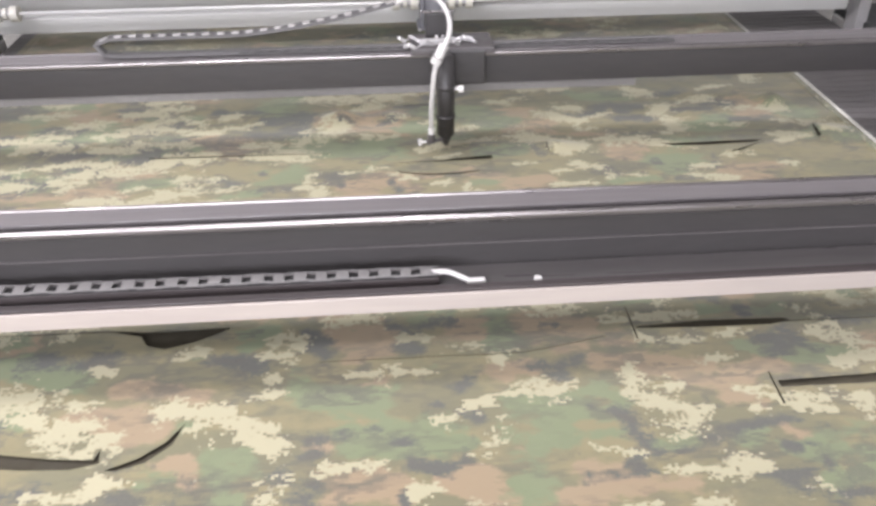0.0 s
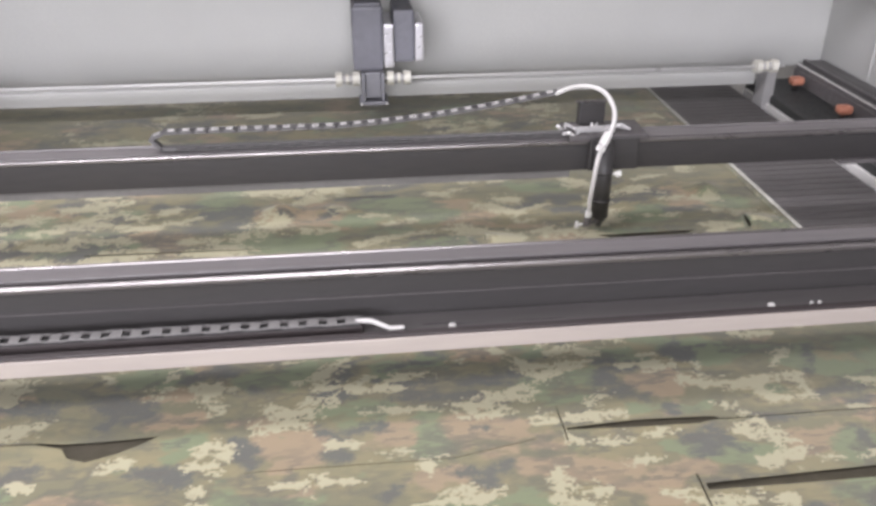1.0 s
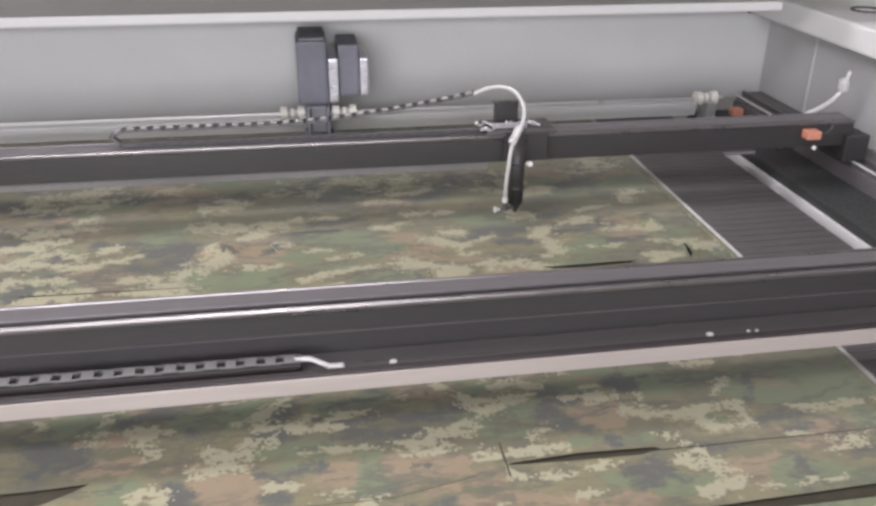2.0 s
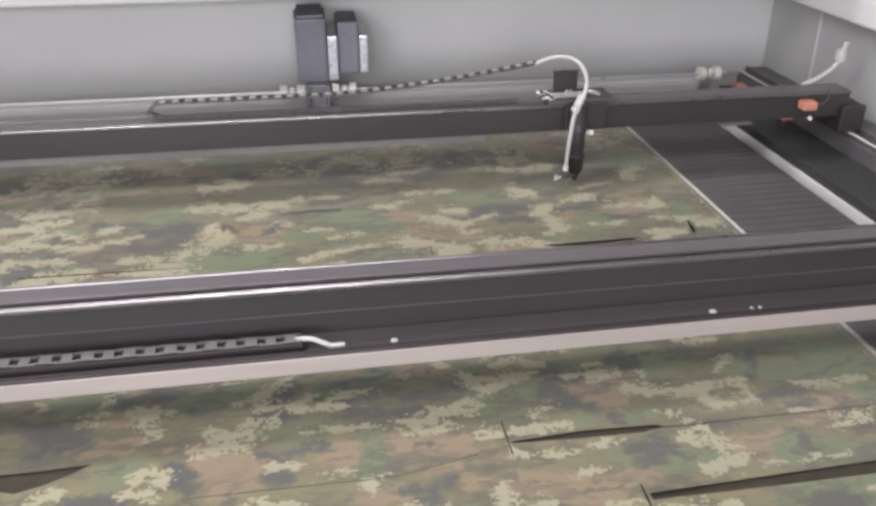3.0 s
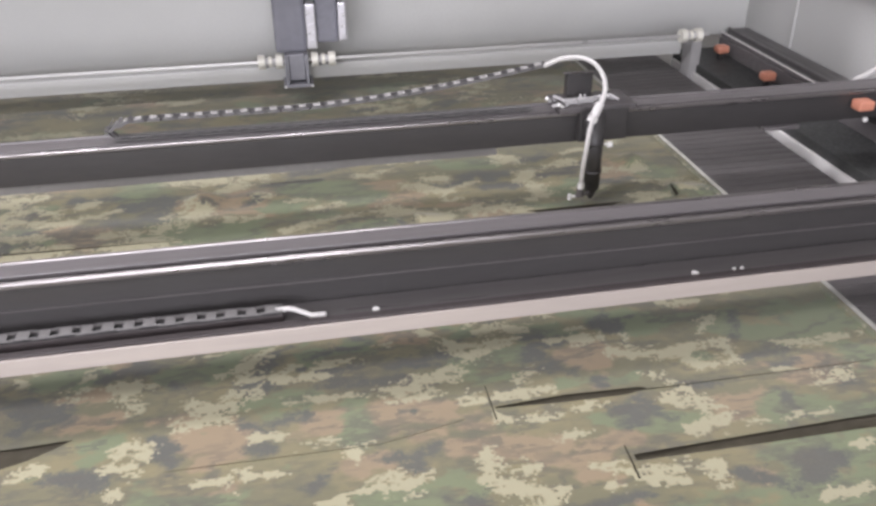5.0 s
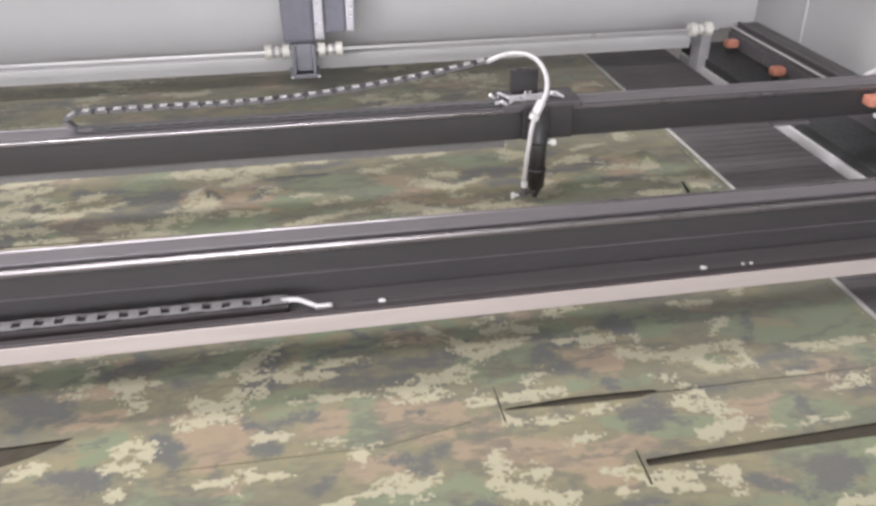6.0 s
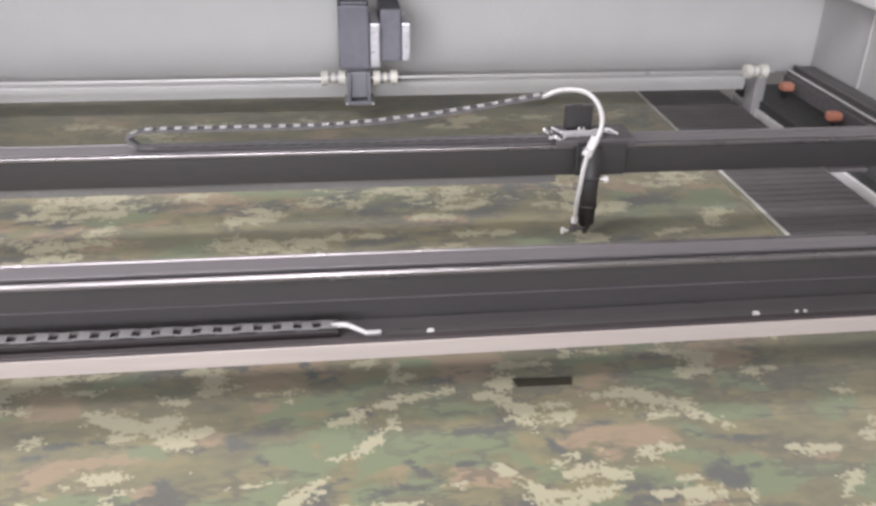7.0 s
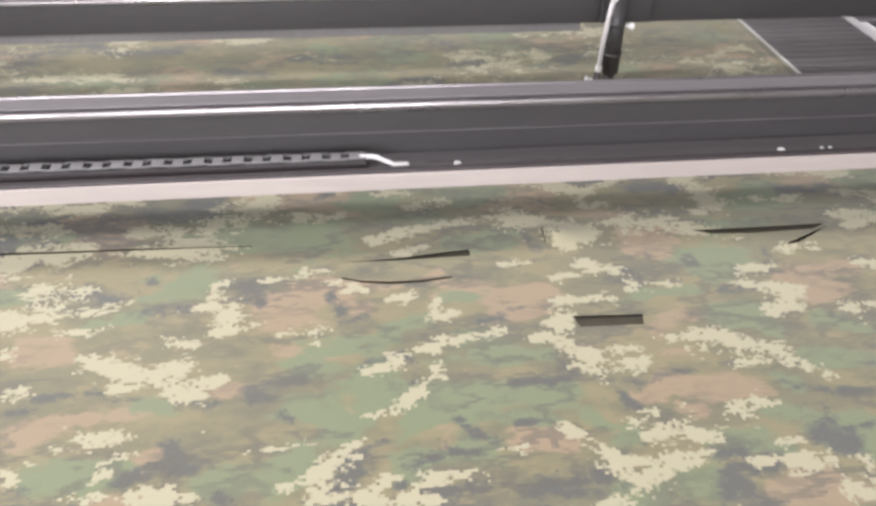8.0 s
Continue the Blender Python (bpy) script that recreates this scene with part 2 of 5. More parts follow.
# ---- the hall ----
BED = 0.85
X0, X1, Y0, Y1, TOP = -5.0, 5.0, -4.5, 4.5, 3.4
tagged(part("floor", block(X0 - 0.2, X1 + 0.2, Y0 - 0.2, Y1 + 0.2, -0.1, 0), M_FLOOR), "grey concrete hall floor under the machine", "floor", kind="structure")
tagged(part("ceiling", block(X0 - 0.2, X1 + 0.2, Y0 - 0.2, Y1 + 0.2, TOP, TOP + 0.1), M_WALL), "plain white ceiling of the hall", "ceiling", kind="structure")
for name, size in (
    ("wall_north", (X0 - 0.2, X1 + 0.2, Y1, Y1 + 0.2, 0, TOP)),
    ("wall_east", (X1, X1 + 0.2, Y0, Y1, 0, TOP)),
    ("wall_west", (X0 - 0.2, X0, Y0, Y1, 0, TOP)),
):
    tagged(part(name, block(*size), M_WALL), "plain white wall of the hall", "wall", kind="structure")

bm = bmesh.new()
for a, b, c, d in ((X0 - 0.2, WINDOW_X - 1.7, 0, TOP), (WINDOW_X + 1.7, X1 + 0.2, 0, TOP), (WINDOW_X - 1.7, WINDOW_X + 1.7, 0, 1.05), (WINDOW_X - 1.7, WINDOW_X + 1.7, 2.75, TOP)):
    add_box(bm, a, b, Y0 - 0.2, Y0, c, d)
tagged(part("wall_south", bm, M_WALL), "plain white wall of the hall with an opening for the added window", "wall", kind="structure")
# assumed window behind the camera, built only to house the front fill
window = tagged(empty("added_window", (WINDOW_X, Y0 - 0.1, 1.9)), "wide white-framed window, unseen, added as a source of front light", "window", kind="structure")
bm = bmesh.new()
for x in (-1.68, -0.56, 0.56, 1.68):
    add_box(bm, x - 0.025, x + 0.025, -0.03, 0.03, -0.85, 0.85, 0.004)
for z in (-0.83, 0.83):
    add_box(bm, -1.70, 1.70, -0.028, 0.028, z - 0.022, z + 0.022)
part("window_frame", bm, M_COVER, window)
for x in (-1.12, 0.0, 1.12):
    pane = part("pane", block(x - 0.53, x + 0.53, -0.003, 0.003, -0.80, 0.80), M_GLASS, window)
    pane.visible_shadow = False


def ceiling_lamp():
    lamp = empty("ceiling_lamp")
    bm = bmesh.new()
    add_box(bm, -1.33, 1.33, -0.33, 0.33, 0.035, 0.20, 0.006)
    part("housing", bm, M_COVER, lamp)
    part("diffuser", block(-1.30, 1.30, -0.30, 0.30, 0.02, 0.032), M_GLOW, lamp, "glowing white diffuser")
    return tagged(lamp, "long white ceiling lamp, switched on", "lamp", "ceiling lamps")


first_lamp = ceiling_lamp()
first_lamp.location = LAMPS[0]
for spot in LAMPS[1:]:
    copy_thing(first_lamp, pose(*spot))

# ---- the machine's body ----
RIGHT, BACK = 0.934, 0.95
machine = tagged(empty("laser_cutting_machine"), "large grey laser cutting machine with an open top", "laser cutter")
part("base_cabinet", block(-0.93, 0.93, -1.25, 0.94, 0.0, 0.78, bevel=0.008), M_PANEL, machine)
part("bed_tray", block(-0.78, 0.78, -1.45, 1.45, 0.785, 0.80), M_DARK, machine, "dark steel tray under the slats")
for side in (-1, 1):
    x = side * 0.7722
    bm = bmesh.new()
    add_box(bm, x - 0.0031, x + 0.0031, -1.40, 0.93, 0.80, BED - 0.003, 0.001)
    part("edge_bar", bm, M_BAR, machine, "bare aluminium bar along the bed")
    a, b = sorted((side * 0.7755, side * RIGHT))
    part("side_channel", block(a, b, -1.25, 0.94, 0.78, 0.862, bevel=0.002), M_CHANNEL, machine)
    x = side * 0.875
    bm = bmesh.new()
    add_box(bm, x - 0.011, x + 0.011, -1.2, 0.92, 0.862, 0.889, 0.0015)
    add_box(bm, x - 0.006, x + 0.006, -1.2, 0.92, 0.889, 0.897, 0.001)
    part("linear_rail", bm, M_GREYTOP, machine)
    a, b = sorted((side * 0.889, side * (RIGHT - 0.0005)))
    part("rail_guard", block(a, b, -1.2, 0.935, 0.8622, 0.900, bevel=0.0015), M_RAILSIDE, machine, "dark steel guard beside the rail")
    a, b = sorted((side * 0.8885, side * 0.893))
    part("guard_edge", block(a, b, -1.2, 0.934, 0.9002, 0.9032, bevel=0.0008), M_GREYTOP, machine)
    a, b = sorted((side * (RIGHT - 0.004), side * RIGHT))
    part("panel_seam", block(a, b, 0.771, 0.777, 0.9005, 1.058, bevel=0.0015), M_PANEL, machine, "folded seam of the side panel")
    x = side * 0.868
    part("drive_belt", rod((x, -1.1, 0.8985), (x, 0.92, 0.8985), 0.0016, 8), M_BAR, machine, "thin pale drive belt along the rail")
    a, b = sorted((side * RIGHT, side * (RIGHT + 0.03)))
    part("side_panel", block(a, b, -0.9, BACK, 0.78, 1.060, bevel=0.002), M_PANEL, machine, "grey painted inner side panel")
    a, b = sorted((side * 0.884, side * (RIGHT + 0.34)))
    bm = bmesh.new()
    add_box(bm, a, b, -0.9, BACK + 0.34, 1.061, 1.105, 0.005)
    part("side_cover", bm, M_COVER, machine, "white painted sheet cover")
bm = bmesh.new()
add_box(bm, -RIGHT - 0.03, RIGHT + 0.03, BACK, BACK + 0.03, 0.885, 1.0595, 0.002)
add_box(bm, -0.88, 0.88, BACK, BACK + 0.03, 1.0595, 1.085)
part("back_panel", bm, M_PANEL, machine, "grey painted inner back panel")
part("back_cover", block(-0.880, 0.880, 0.823, BACK + 0.34, 1.087, 1.105, bevel=0.004), M_COVER, machine, "white painted sheet cover")
bm = bmesh.new()
add_box(bm, -0.80, 0.740, 0.835, 0.875, 0.885, 0.911, 0.002)
part("cross_beam", bm, M_PANEL, machine, "pale grey beam below the drive shaft")
# unseen sheet on two posts, added to keep lamp light off the rear bed
part("shade_lid", block(-0.93, 0.93, 0.63, 1.25, 1.21, 1.23, bevel=0.004), M_COVER, machine, "white sheet out of view, added to shade the rear of the bed")
for side in (-1, 1):
    x = side * 1.0
    part("shade_lid_post", block(x - 0.09, x + 0.02, 1.15, 1.2, 1.104, 1.22, bevel=0.003), M_COVER, machine)

bm = bmesh.new()
ring = [Vector((0.978 + 0.026 * math.cos(a), 0.713 + 0.026 * math.sin(a), 1.1065)) for a in [2 * math.pi * k / 28 for k in range(29)]]
add_tube(bm, ring, 0.002, 8)
part("cover_grommet", bm, M_DARK, machine, "dark grommet ring in the white cover", True)

# drive shaft with its couplings and two motors
shaft = part("drive_shaft", rod((-0.80, 0.805, 0.929), (0.778, 0.805, 0.929), 0.0027, 16), M_STEEL, machine, "thin polished steel shaft", True)


def coupling(x):
    c = bmesh.new()
    for dx in (-0.0152, 0.0152):
        add_rod(c, (x + dx - 0.0060, 0.805, 0.929), (x + dx + 0.0060, 0.805, 0.929), 0.0128, 18)
    add_rod(c, (x - 0.003, 0.805, 0.929), (x + 0.003, 0.805, 0.929), 0.0095, 16)
    add_rod(c, (x - 0.011, 0.805, 0.929), (x + 0.011, 0.805, 0.929), 0.0072, 14, index=1)
    part("coupling", c, [M_BRASS, M_POST], shaft, "shaft coupling with two cream discs")


for x in (-0.047, 0.0455, 0.741, -0.70):
    coupling(x)

bm = bmesh.new()
add_box(bm, -0.035, 0.0195, 0.80, 0.90, 0.944, 1.058, 0.006)
add_box(bm, -0.030, 0.0150, 0.798, 0.90, 1.0585, 1.064, 0.002)
motor = part("motor", bm, M_MOTOR, machine, "black stepper motor above the shaft")
bm = bmesh.new()
add_box(bm, -0.022, -0.016, 0.785, 0.834, 0.892, 0.9435, 0.0015)
add_box(bm, 0.013, 0.019, 0.785, 0.834, 0.892, 0.9435, 0.0015)
add_box(bm, -0.0155, 0.0125, 0.790, 0.834, 0.897, 0.9435, 0.002)
part("bearing_bracket", bm, M_BRACKET, motor, "grey bearing bracket of the shaft")
part("bracket_foot", block(-0.027, 0.025, 0.783, 0.834, 0.8855, 0.8915, bevel=0.0015), M_BRACKET, motor)
for x in (-0.024, 0.022):
    part("bracket_screw", rod((x, 0.7825, 0.8885), (x, 0.7805, 0.8885), 0.0022, 8), M_STEEL, motor)


def motor_cap(x0, x1, z0, z1, thing):
    bm = bmesh.new()
    add_box(bm, x0, x1, 0.792, 0.89, z0, z1, 0.003)
    for k in range(5):
        z = z0 + (z1 - z0) * (k + 0.7) / 5.4
        add_box(bm, x0 + 0.003, x1 - 0.003, 0.790, 0.793, z, z + 0.005)
    part("end_cap", bm, M_SILVER, thing, "silver motor end cap")


motor_cap(0.0200, 0.0375, 0.950, 1.028, motor)
driver = part("motor", block(0.0380, 0.0750, 0.80, 0.90, 0.958, 1.05, bevel=0.005), M_MOTOR, machine, "black stepper motor above the shaft")
motor_cap(0.0755, 0.0905, 0.962, 1.028, driver)
part("shaft_post", block(0.760, 0.781, 0.83, 0.87, 0.80, 0.915, bevel=0.003), M_POST, machine, "grey bearing post of the shaft")
for y in (0.852, 0.674):
    bm = bmesh.new()
    add_box(bm, 0.823, 0.8485, y - 0.011, y + 0.011, 0.876, 0.892, 0.006)
    sensor = part("limit_sensor", bm, M_ORANGE, machine, "small orange proximity sensor")
    part("sensor_foot", block(0.832, 0.842, y + 0.002, y + 0.008, 0.862, 0.877), M_BLACK, sensor)

# ---- slat conveyor and cloth ----
conveyor = tagged(empty("slat_conveyor", (0, 0, 0)), "dark steel slat conveyor carrying the cloth", "conveyor")
bm = bmesh.new()
add_box(bm, -0.752, 0.752, -0.0095, 0.0095, 0.832, 0.8435, 0.0015)
slat = part("slat", bm, M_SLAT, conveyor)
slat.location = (0, -1.0, 0)
for k in range(1, 118):
    shared("slat", slat.data, (0, -1.0 + 0.02 * k, 0), conveyor)

CUTS = [
    [(0.1390, -0.054), (0.1402, -0.054), (0.1400, -0.104), (0.1380, -0.104)],
    [(0.142, -0.0860), (0.208, -0.0812), (0.287, -0.0835), (0.292, -0.0878), (0.530, -0.0884), (0.530, -0.0892), (0.285, -0.0892), (0.270, -0.0925), (0.204, -0.0915), (0.142, -0.0885)],
    [(0.2400, -0.160), (0.2415, -0.160), (0.2402, -0.200), (0.2380, -0.200)],
    [(0.2445, -0.172), (0.36, -0.167), (0.50, -0.162), (0.50, -0.179), (0.36, -0.180), (0.2445, -0.180)],
    [(-0.46, -0.0535), (-0.349, -0.0545), (-0.3265, -0.0584), (-0.290, -0.0586), (-0.241, -0.0562), (-0.254, -0.0655), (-0.275, -0.0770), (-0.2996, -0.0855), (-0.3174, -0.0785), (-0.3256, -0.0646), (-0.352, -0.0558), (-0.46, -0.0545)],
    [(-0.156, -0.1145), (0.03, -0.1155), (0.11, -0.0975), (0.11, -0.0983), (0.03, -0.1163), (-0.156, -0.1153)],
]
CUTS += [
    [(-0.44, -0.204), (-0.403, -0.209), (-0.361, -0.217), (-0.328, -0.2205), (-0.3253, -0.2088), (-0.3228, -0.224), (-0.344, -0.2292), (-0.381, -0.2275), (-0.44, -0.219)],
    [(-0.3165, -0.232), (-0.2933, -0.2216), (-0.2751, -0.2059), (-0.2626, -0.1847), (-0.2687, -0.2083), (-0.2868, -0.2264), (-0.3076, -0.2334)],
    [(-0.077, 0.2775), (-0.02, 0.280), (0.05, 0.289), (0.05, 0.278), (-0.02, 0.2765)],
    [(-0.074, 0.2540), (-0.055, 0.2475), (-0.03, 0.2440), (0.0, 0.2440), (0.029, 0.2475), (0.029, 0.2450), (0.0, 0.2400), (-0.03, 0.2402), (-0.055, 0.2445), (-0.074, 0.2520)],
    [(0.127, 0.180), (0.190, 0.178), (0.187, 0.164), (0.131, 0.165)],
]
CUTS += [
    [(-0.40, 0.3185), (-0.16, 0.3125), (-0.16, 0.3110), (-0.40, 0.3155)],
    [(0.279, 0.3045), (0.35, 0.305), (0.42, 0.306), (0.405, 0.2975), (0.34, 0.2945), (0.297, 0.2970)],
    [(0.424, 0.303), (0.372, 0.2765), (0.366, 0.275), (0.368, 0.2725), (0.38, 0.275)],
    [(0.499, 0.332), (0.5010, 0.332), (0.5000, 0.302), (0.4965, 0.302)],
    [(0.1275, 0.320), (0.1282, 0.320), (0.1276, 0.294), (0.1267, 0.294)],
    [(-0.06, 0.467), (0.014, 0.464), (0.014, 0.4615), (-0.06, 0.4645)],
]


def far_from(p, poly):
    best = 9.0
    for a, b in zip(poly, poly[1:] + poly[:1]):
        q, t = geometry.intersect_point_line(Vector((*p, 0)), Vector((*a, 0)), Vector((*b, 0)))
        t = min(1, max(0, t))
        best = min(best, math.hypot(p[0] - a[0] - t * (b[0] - a[0]), p[1] - a[1] - t * (b[1] - a[1])))
    return best


def inside(p, poly):
    hit = False
    for (ax, ay), (bx, by) in zip(poly, poly[1:] + poly[:1]):
        if (ay > p[1]) != (by > p[1]) and p[0] < (bx - ax) * (p[1] - ay) / (by - ay) + ax:
            hit = not hit
    return hit


def cloth_height(x, y):
    z = 0.0010 * noise.noise(Vector((x * 4, y * 9, 0))) + 0.0005 * noise.noise(Vector((x * 14, y * 25, 3))) + 0.003
    near = min([far_from((x, y), c) for c in CUTS if abs(y - c[0][1]) < 0.07] + [9.0])
    flap = 0.0
    for fx, fy, high, wide, deep in ((0.4975, 0.320, 0.013, 0.045, 0.018), (0.1278, 0.306, 0.009, 0.040, 0.013)):
        if x > fx:
            flap += high * math.exp(-((x - fx) / wide) ** 2 - ((y - fy) / deep) ** 2)
    for fx, fy, high, wide in ((0.486, 0.441, 0.012, 0.020), (-0.150, 0.425, 0.012, 0.024), (-0.08, 0.425, 0.007, 0.022)):
        flap += high * math.exp(-((x - fx) / wide) ** 2 - ((y - fy) / (wide * 0.7)) ** 2)
    crease = 0.0032 * max(0.0, noise.noise(Vector((x * 7 + y * 3, y * 26, 8)))) * min(1.0, max(0.0, (y - 0.26) / 0.05))
    return z + flap + crease + 0.0012 * math.exp(-((near / 0.010) ** 2))


def cut_cloth():
    """The sheet with its laser cuts as real openings, and cloth lifted a little along them."""
    points, edges = [], []

    def loop(poly):
        start = len(points)
        points.extend(Vector(p) for p in poly)
        edges.extend((start + k, start + (k + 1) % len(poly)) for k in range(len(poly)))

    loop([(-0.72, -1.0), (0.567, -1.0), (0.567, 1.33), (-0.72, 1.33)])
    for c in CUTS:
        dense = []
        for a, b in zip(c, c[1:] + c[:1]):
            steps = max(1, int(math.hypot(b[0] - a[0], b[1] - a[1]) / 0.02))
            dense += [(a[0] + (b[0] - a[0]) * k / steps, a[1] + (b[1] - a[1]) * k / steps) for k in range(steps)]
        loop(dense)
    rng = random.Random(4)
    y = -0.985
    while y < 1.32:
        x = -0.705
        step = 0.0085 if -0.34 < y < 0.62 else 0.04
        while x < 0.56:
            p = (x + rng.uniform(-0.002, 0.002), y + rng.uniform(-0.002, 0.002))
            if all(abs(p[1] - c[0][1]) > 0.07 or (not inside(p, c) and far_from(p, c) > 0.003) for c in CUTS):
                points.append(Vector(p))
            x += step
        y += step
    verts, _, faces, *_ = geometry.delaunay_2d_cdt(points, edges, [], 0, 1e-5)
    bm = bmesh.new()
    made = [bm.verts.new((v.x, v.y, cloth_height(v.x, v.y))) for v in verts]
    for f in faces:
        mid = sum((verts[k] for k in f), Vector((0, 0))) / len(f)
        if not any(inside(mid, c) for c in CUTS):
            bm.faces.new([made[k] for k in f])
    return bm


cloth = tagged(part("camouflage_cloth", cut_cloth(), M_CAMO, smooth=True), "green and brown digital camouflage cloth with laser cuts on the conveyor", "cloth")
cloth.location = (0, 0, BED - 0.006)

# the print: blotches of each colour as strokes (from x, y to x, y, half width), in the cloth's own space
spots = np.empty(len(cloth.data.vertices) * 3)
cloth.data.vertices.foreach_get("co", spots)
spots = spots.reshape(-1, 3)[:, :2]
drawn = {colour: np.full(len(spots), -0.3) for colour in ("sand", "slate", "green", "tan")}


def blotch(colour, strip, strokes):
    for x1, y1, x2, y2, half in strokes:
        a, way = np.array((x1, y1)), np.array((x2 - x1, y2 - y1))
        t = np.clip((spots - a) @ way / max(1e-9, way @ way), 0, 1)
        off = np.linalg.norm(spots - a - t[:, None] * way, axis=1) / (half * (1.45 if colour in ("green", "tan") else 1.15) + 0.003)
        drawn[colour] = np.maximum(drawn[colour], np.clip((0.22 if colour == "sand" else 0.27) - 0.30 * off, -0.3, 0.3))


blotch("sand", "near", [(-0.4, -0.139, -0.385, -0.171, 0.007), (-0.376, -0.155, -0.343, -0.156, 0.003), (-0.37, -0.188, -0.321, -0.204, 0.014), (-0.36, -0.208, -0.332, -0.213, 0.007), (-0.382, -0.133, -0.372, -0.135, 0.002), (-0.28, -0.166, -0.237, -0.176, 0.012), (-0.236, -0.182, -0.193, -0.196, 0.01), (-0.21, -0.207, -0.186, -0.218, 0.011), (-0.262, -0.19, -0.239, -0.189, 0.004), (-0.25, -0.207, -0.239, -0.208, 0.002), (-0.195, -0.22, -0.173, -0.224, 0.002), (-0.211, -0.157, -0.188, -0.152, 0.005), (-0.198, -0.144, -0.189, -0.141, 0.003), (-0.361, -0.256, -0.32, -0.256, 0.005), (-0.326, -0.251, -0.31, -0.246, 0.008), (-0.377, -0.258, -0.362, -0.253, 0.003), (-0.313, -0.238, -0.32, -0.24, 0.002), (-0.28, -0.27, -0.264, -0.27, 0.002)])
blotch("sand", "near", [(-0.194, -0.272, -0.178, -0.262, 0.005), (-0.183, -0.25, -0.171, -0.25, 0.002), (-0.196, -0.252, -0.183, -0.25, 0.002), (-0.154, -0.247, -0.128, -0.243, 0.004), (-0.137, -0.243, -0.102, -0.24, 0.004), (-0.102, -0.24, -0.093, -0.235, 0.002), (-0.079, -0.264, -0.076, -0.275, 0.004), (-0.073, -0.273, -0.059, -0.271, 0.005), (-0.101, -0.14, -0.096, -0.156, 0.002), (-0.356, -0.109, -0.34, -0.114, 0.005), (-0.054, -0.2, -0.042, -0.194, 0.005), (-0.041, -0.191, -0.006, -0.173, 0.005), (-0.006, -0.17, 0.014, -0.168, 0.003), (0.019, -0.164, 0.057, -0.168, 0.009), (0.03, -0.154, 0.05, -0.156, 0.005), (0.064, -0.157, 0.074, -0.158, 0.003), (-0.006, -0.21, -0.014, -0.234, 0.007), (-0.032, -0.236, -0.018, -0.231, 0.002)])
blotch("sand", "near", [(-0, -0.198, 0.004, -0.204, 0.003), (0.122, -0.143, 0.121, -0.165, 0.007), (0.122, -0.18, 0.162, -0.207, 0.012), (0.131, -0.166, 0.155, -0.168, 0.005), (0.127, -0.214, 0.169, -0.214, 0.004), (0.165, -0.197, 0.179, -0.198, 0.004), (0.131, -0.23, 0.151, -0.226, 0.002), (0.067, -0.234, 0.088, -0.239, 0.002), (0.088, -0.239, 0.109, -0.244, 0.002), (0.205, -0.179, 0.229, -0.181, 0.006), (0.212, -0.201, 0.238, -0.196, 0.003), (0.249, -0.204, 0.275, -0.209, 0.004), (0.25, -0.19, 0.316, -0.195, 0.005), (0.3, -0.208, 0.31, -0.215, 0.006), (0.173, -0.255, 0.192, -0.262, 0.01), (0.153, -0.273, 0.179, -0.273, 0.003), (0.116, -0.265, 0.148, -0.263, 0.003), (0.127, -0.299, 0.154, -0.295, 0.006)])
blotch("sand", "near", [(0.209, -0.294, 0.234, -0.288, 0.002), (0.232, -0.282, 0.244, -0.294, 0.002), (-0.037, -0.286, -0.012, -0.285, 0.003), (0.074, -0.295, 0.111, -0.296, 0.002)])
blotch("green", "near", [(-0.12, -0.214, -0.054, -0.2, 0.012), (-0.093, -0.228, -0.056, -0.225, 0.006), (-0.159, -0.158, -0.102, -0.176, 0.013), (-0.174, -0.149, -0.159, -0.158, 0.01), (-0.223, -0.242, -0.215, -0.27, 0.009), (-0.212, -0.225, -0.193, -0.244, 0.004), (-0.285, -0.248, -0.265, -0.244, 0.004), (0.02, -0.186, 0.084, -0.197, 0.011), (0.019, -0.225, 0.014, -0.282, 0.01), (0.03, -0.186, 0.044, -0.214, 0.012), (-0.052, -0.213, -0.035, -0.22, 0.005), (0.069, -0.222, 0.102, -0.222, 0.002), (0.122, -0.233, 0.149, -0.232, 0.005), (0.189, -0.235, 0.211, -0.227, 0.004), (0.227, -0.253, 0.246, -0.26, 0.005), (0.264, -0.244, 0.288, -0.258, 0.013), (0.247, -0.278, 0.276, -0.28, 0.006), (0.091, -0.17, 0.102, -0.185, 0.007)])
blotch("green", "near", [(-0.414, -0.152, -0.4, -0.166, 0.005)])
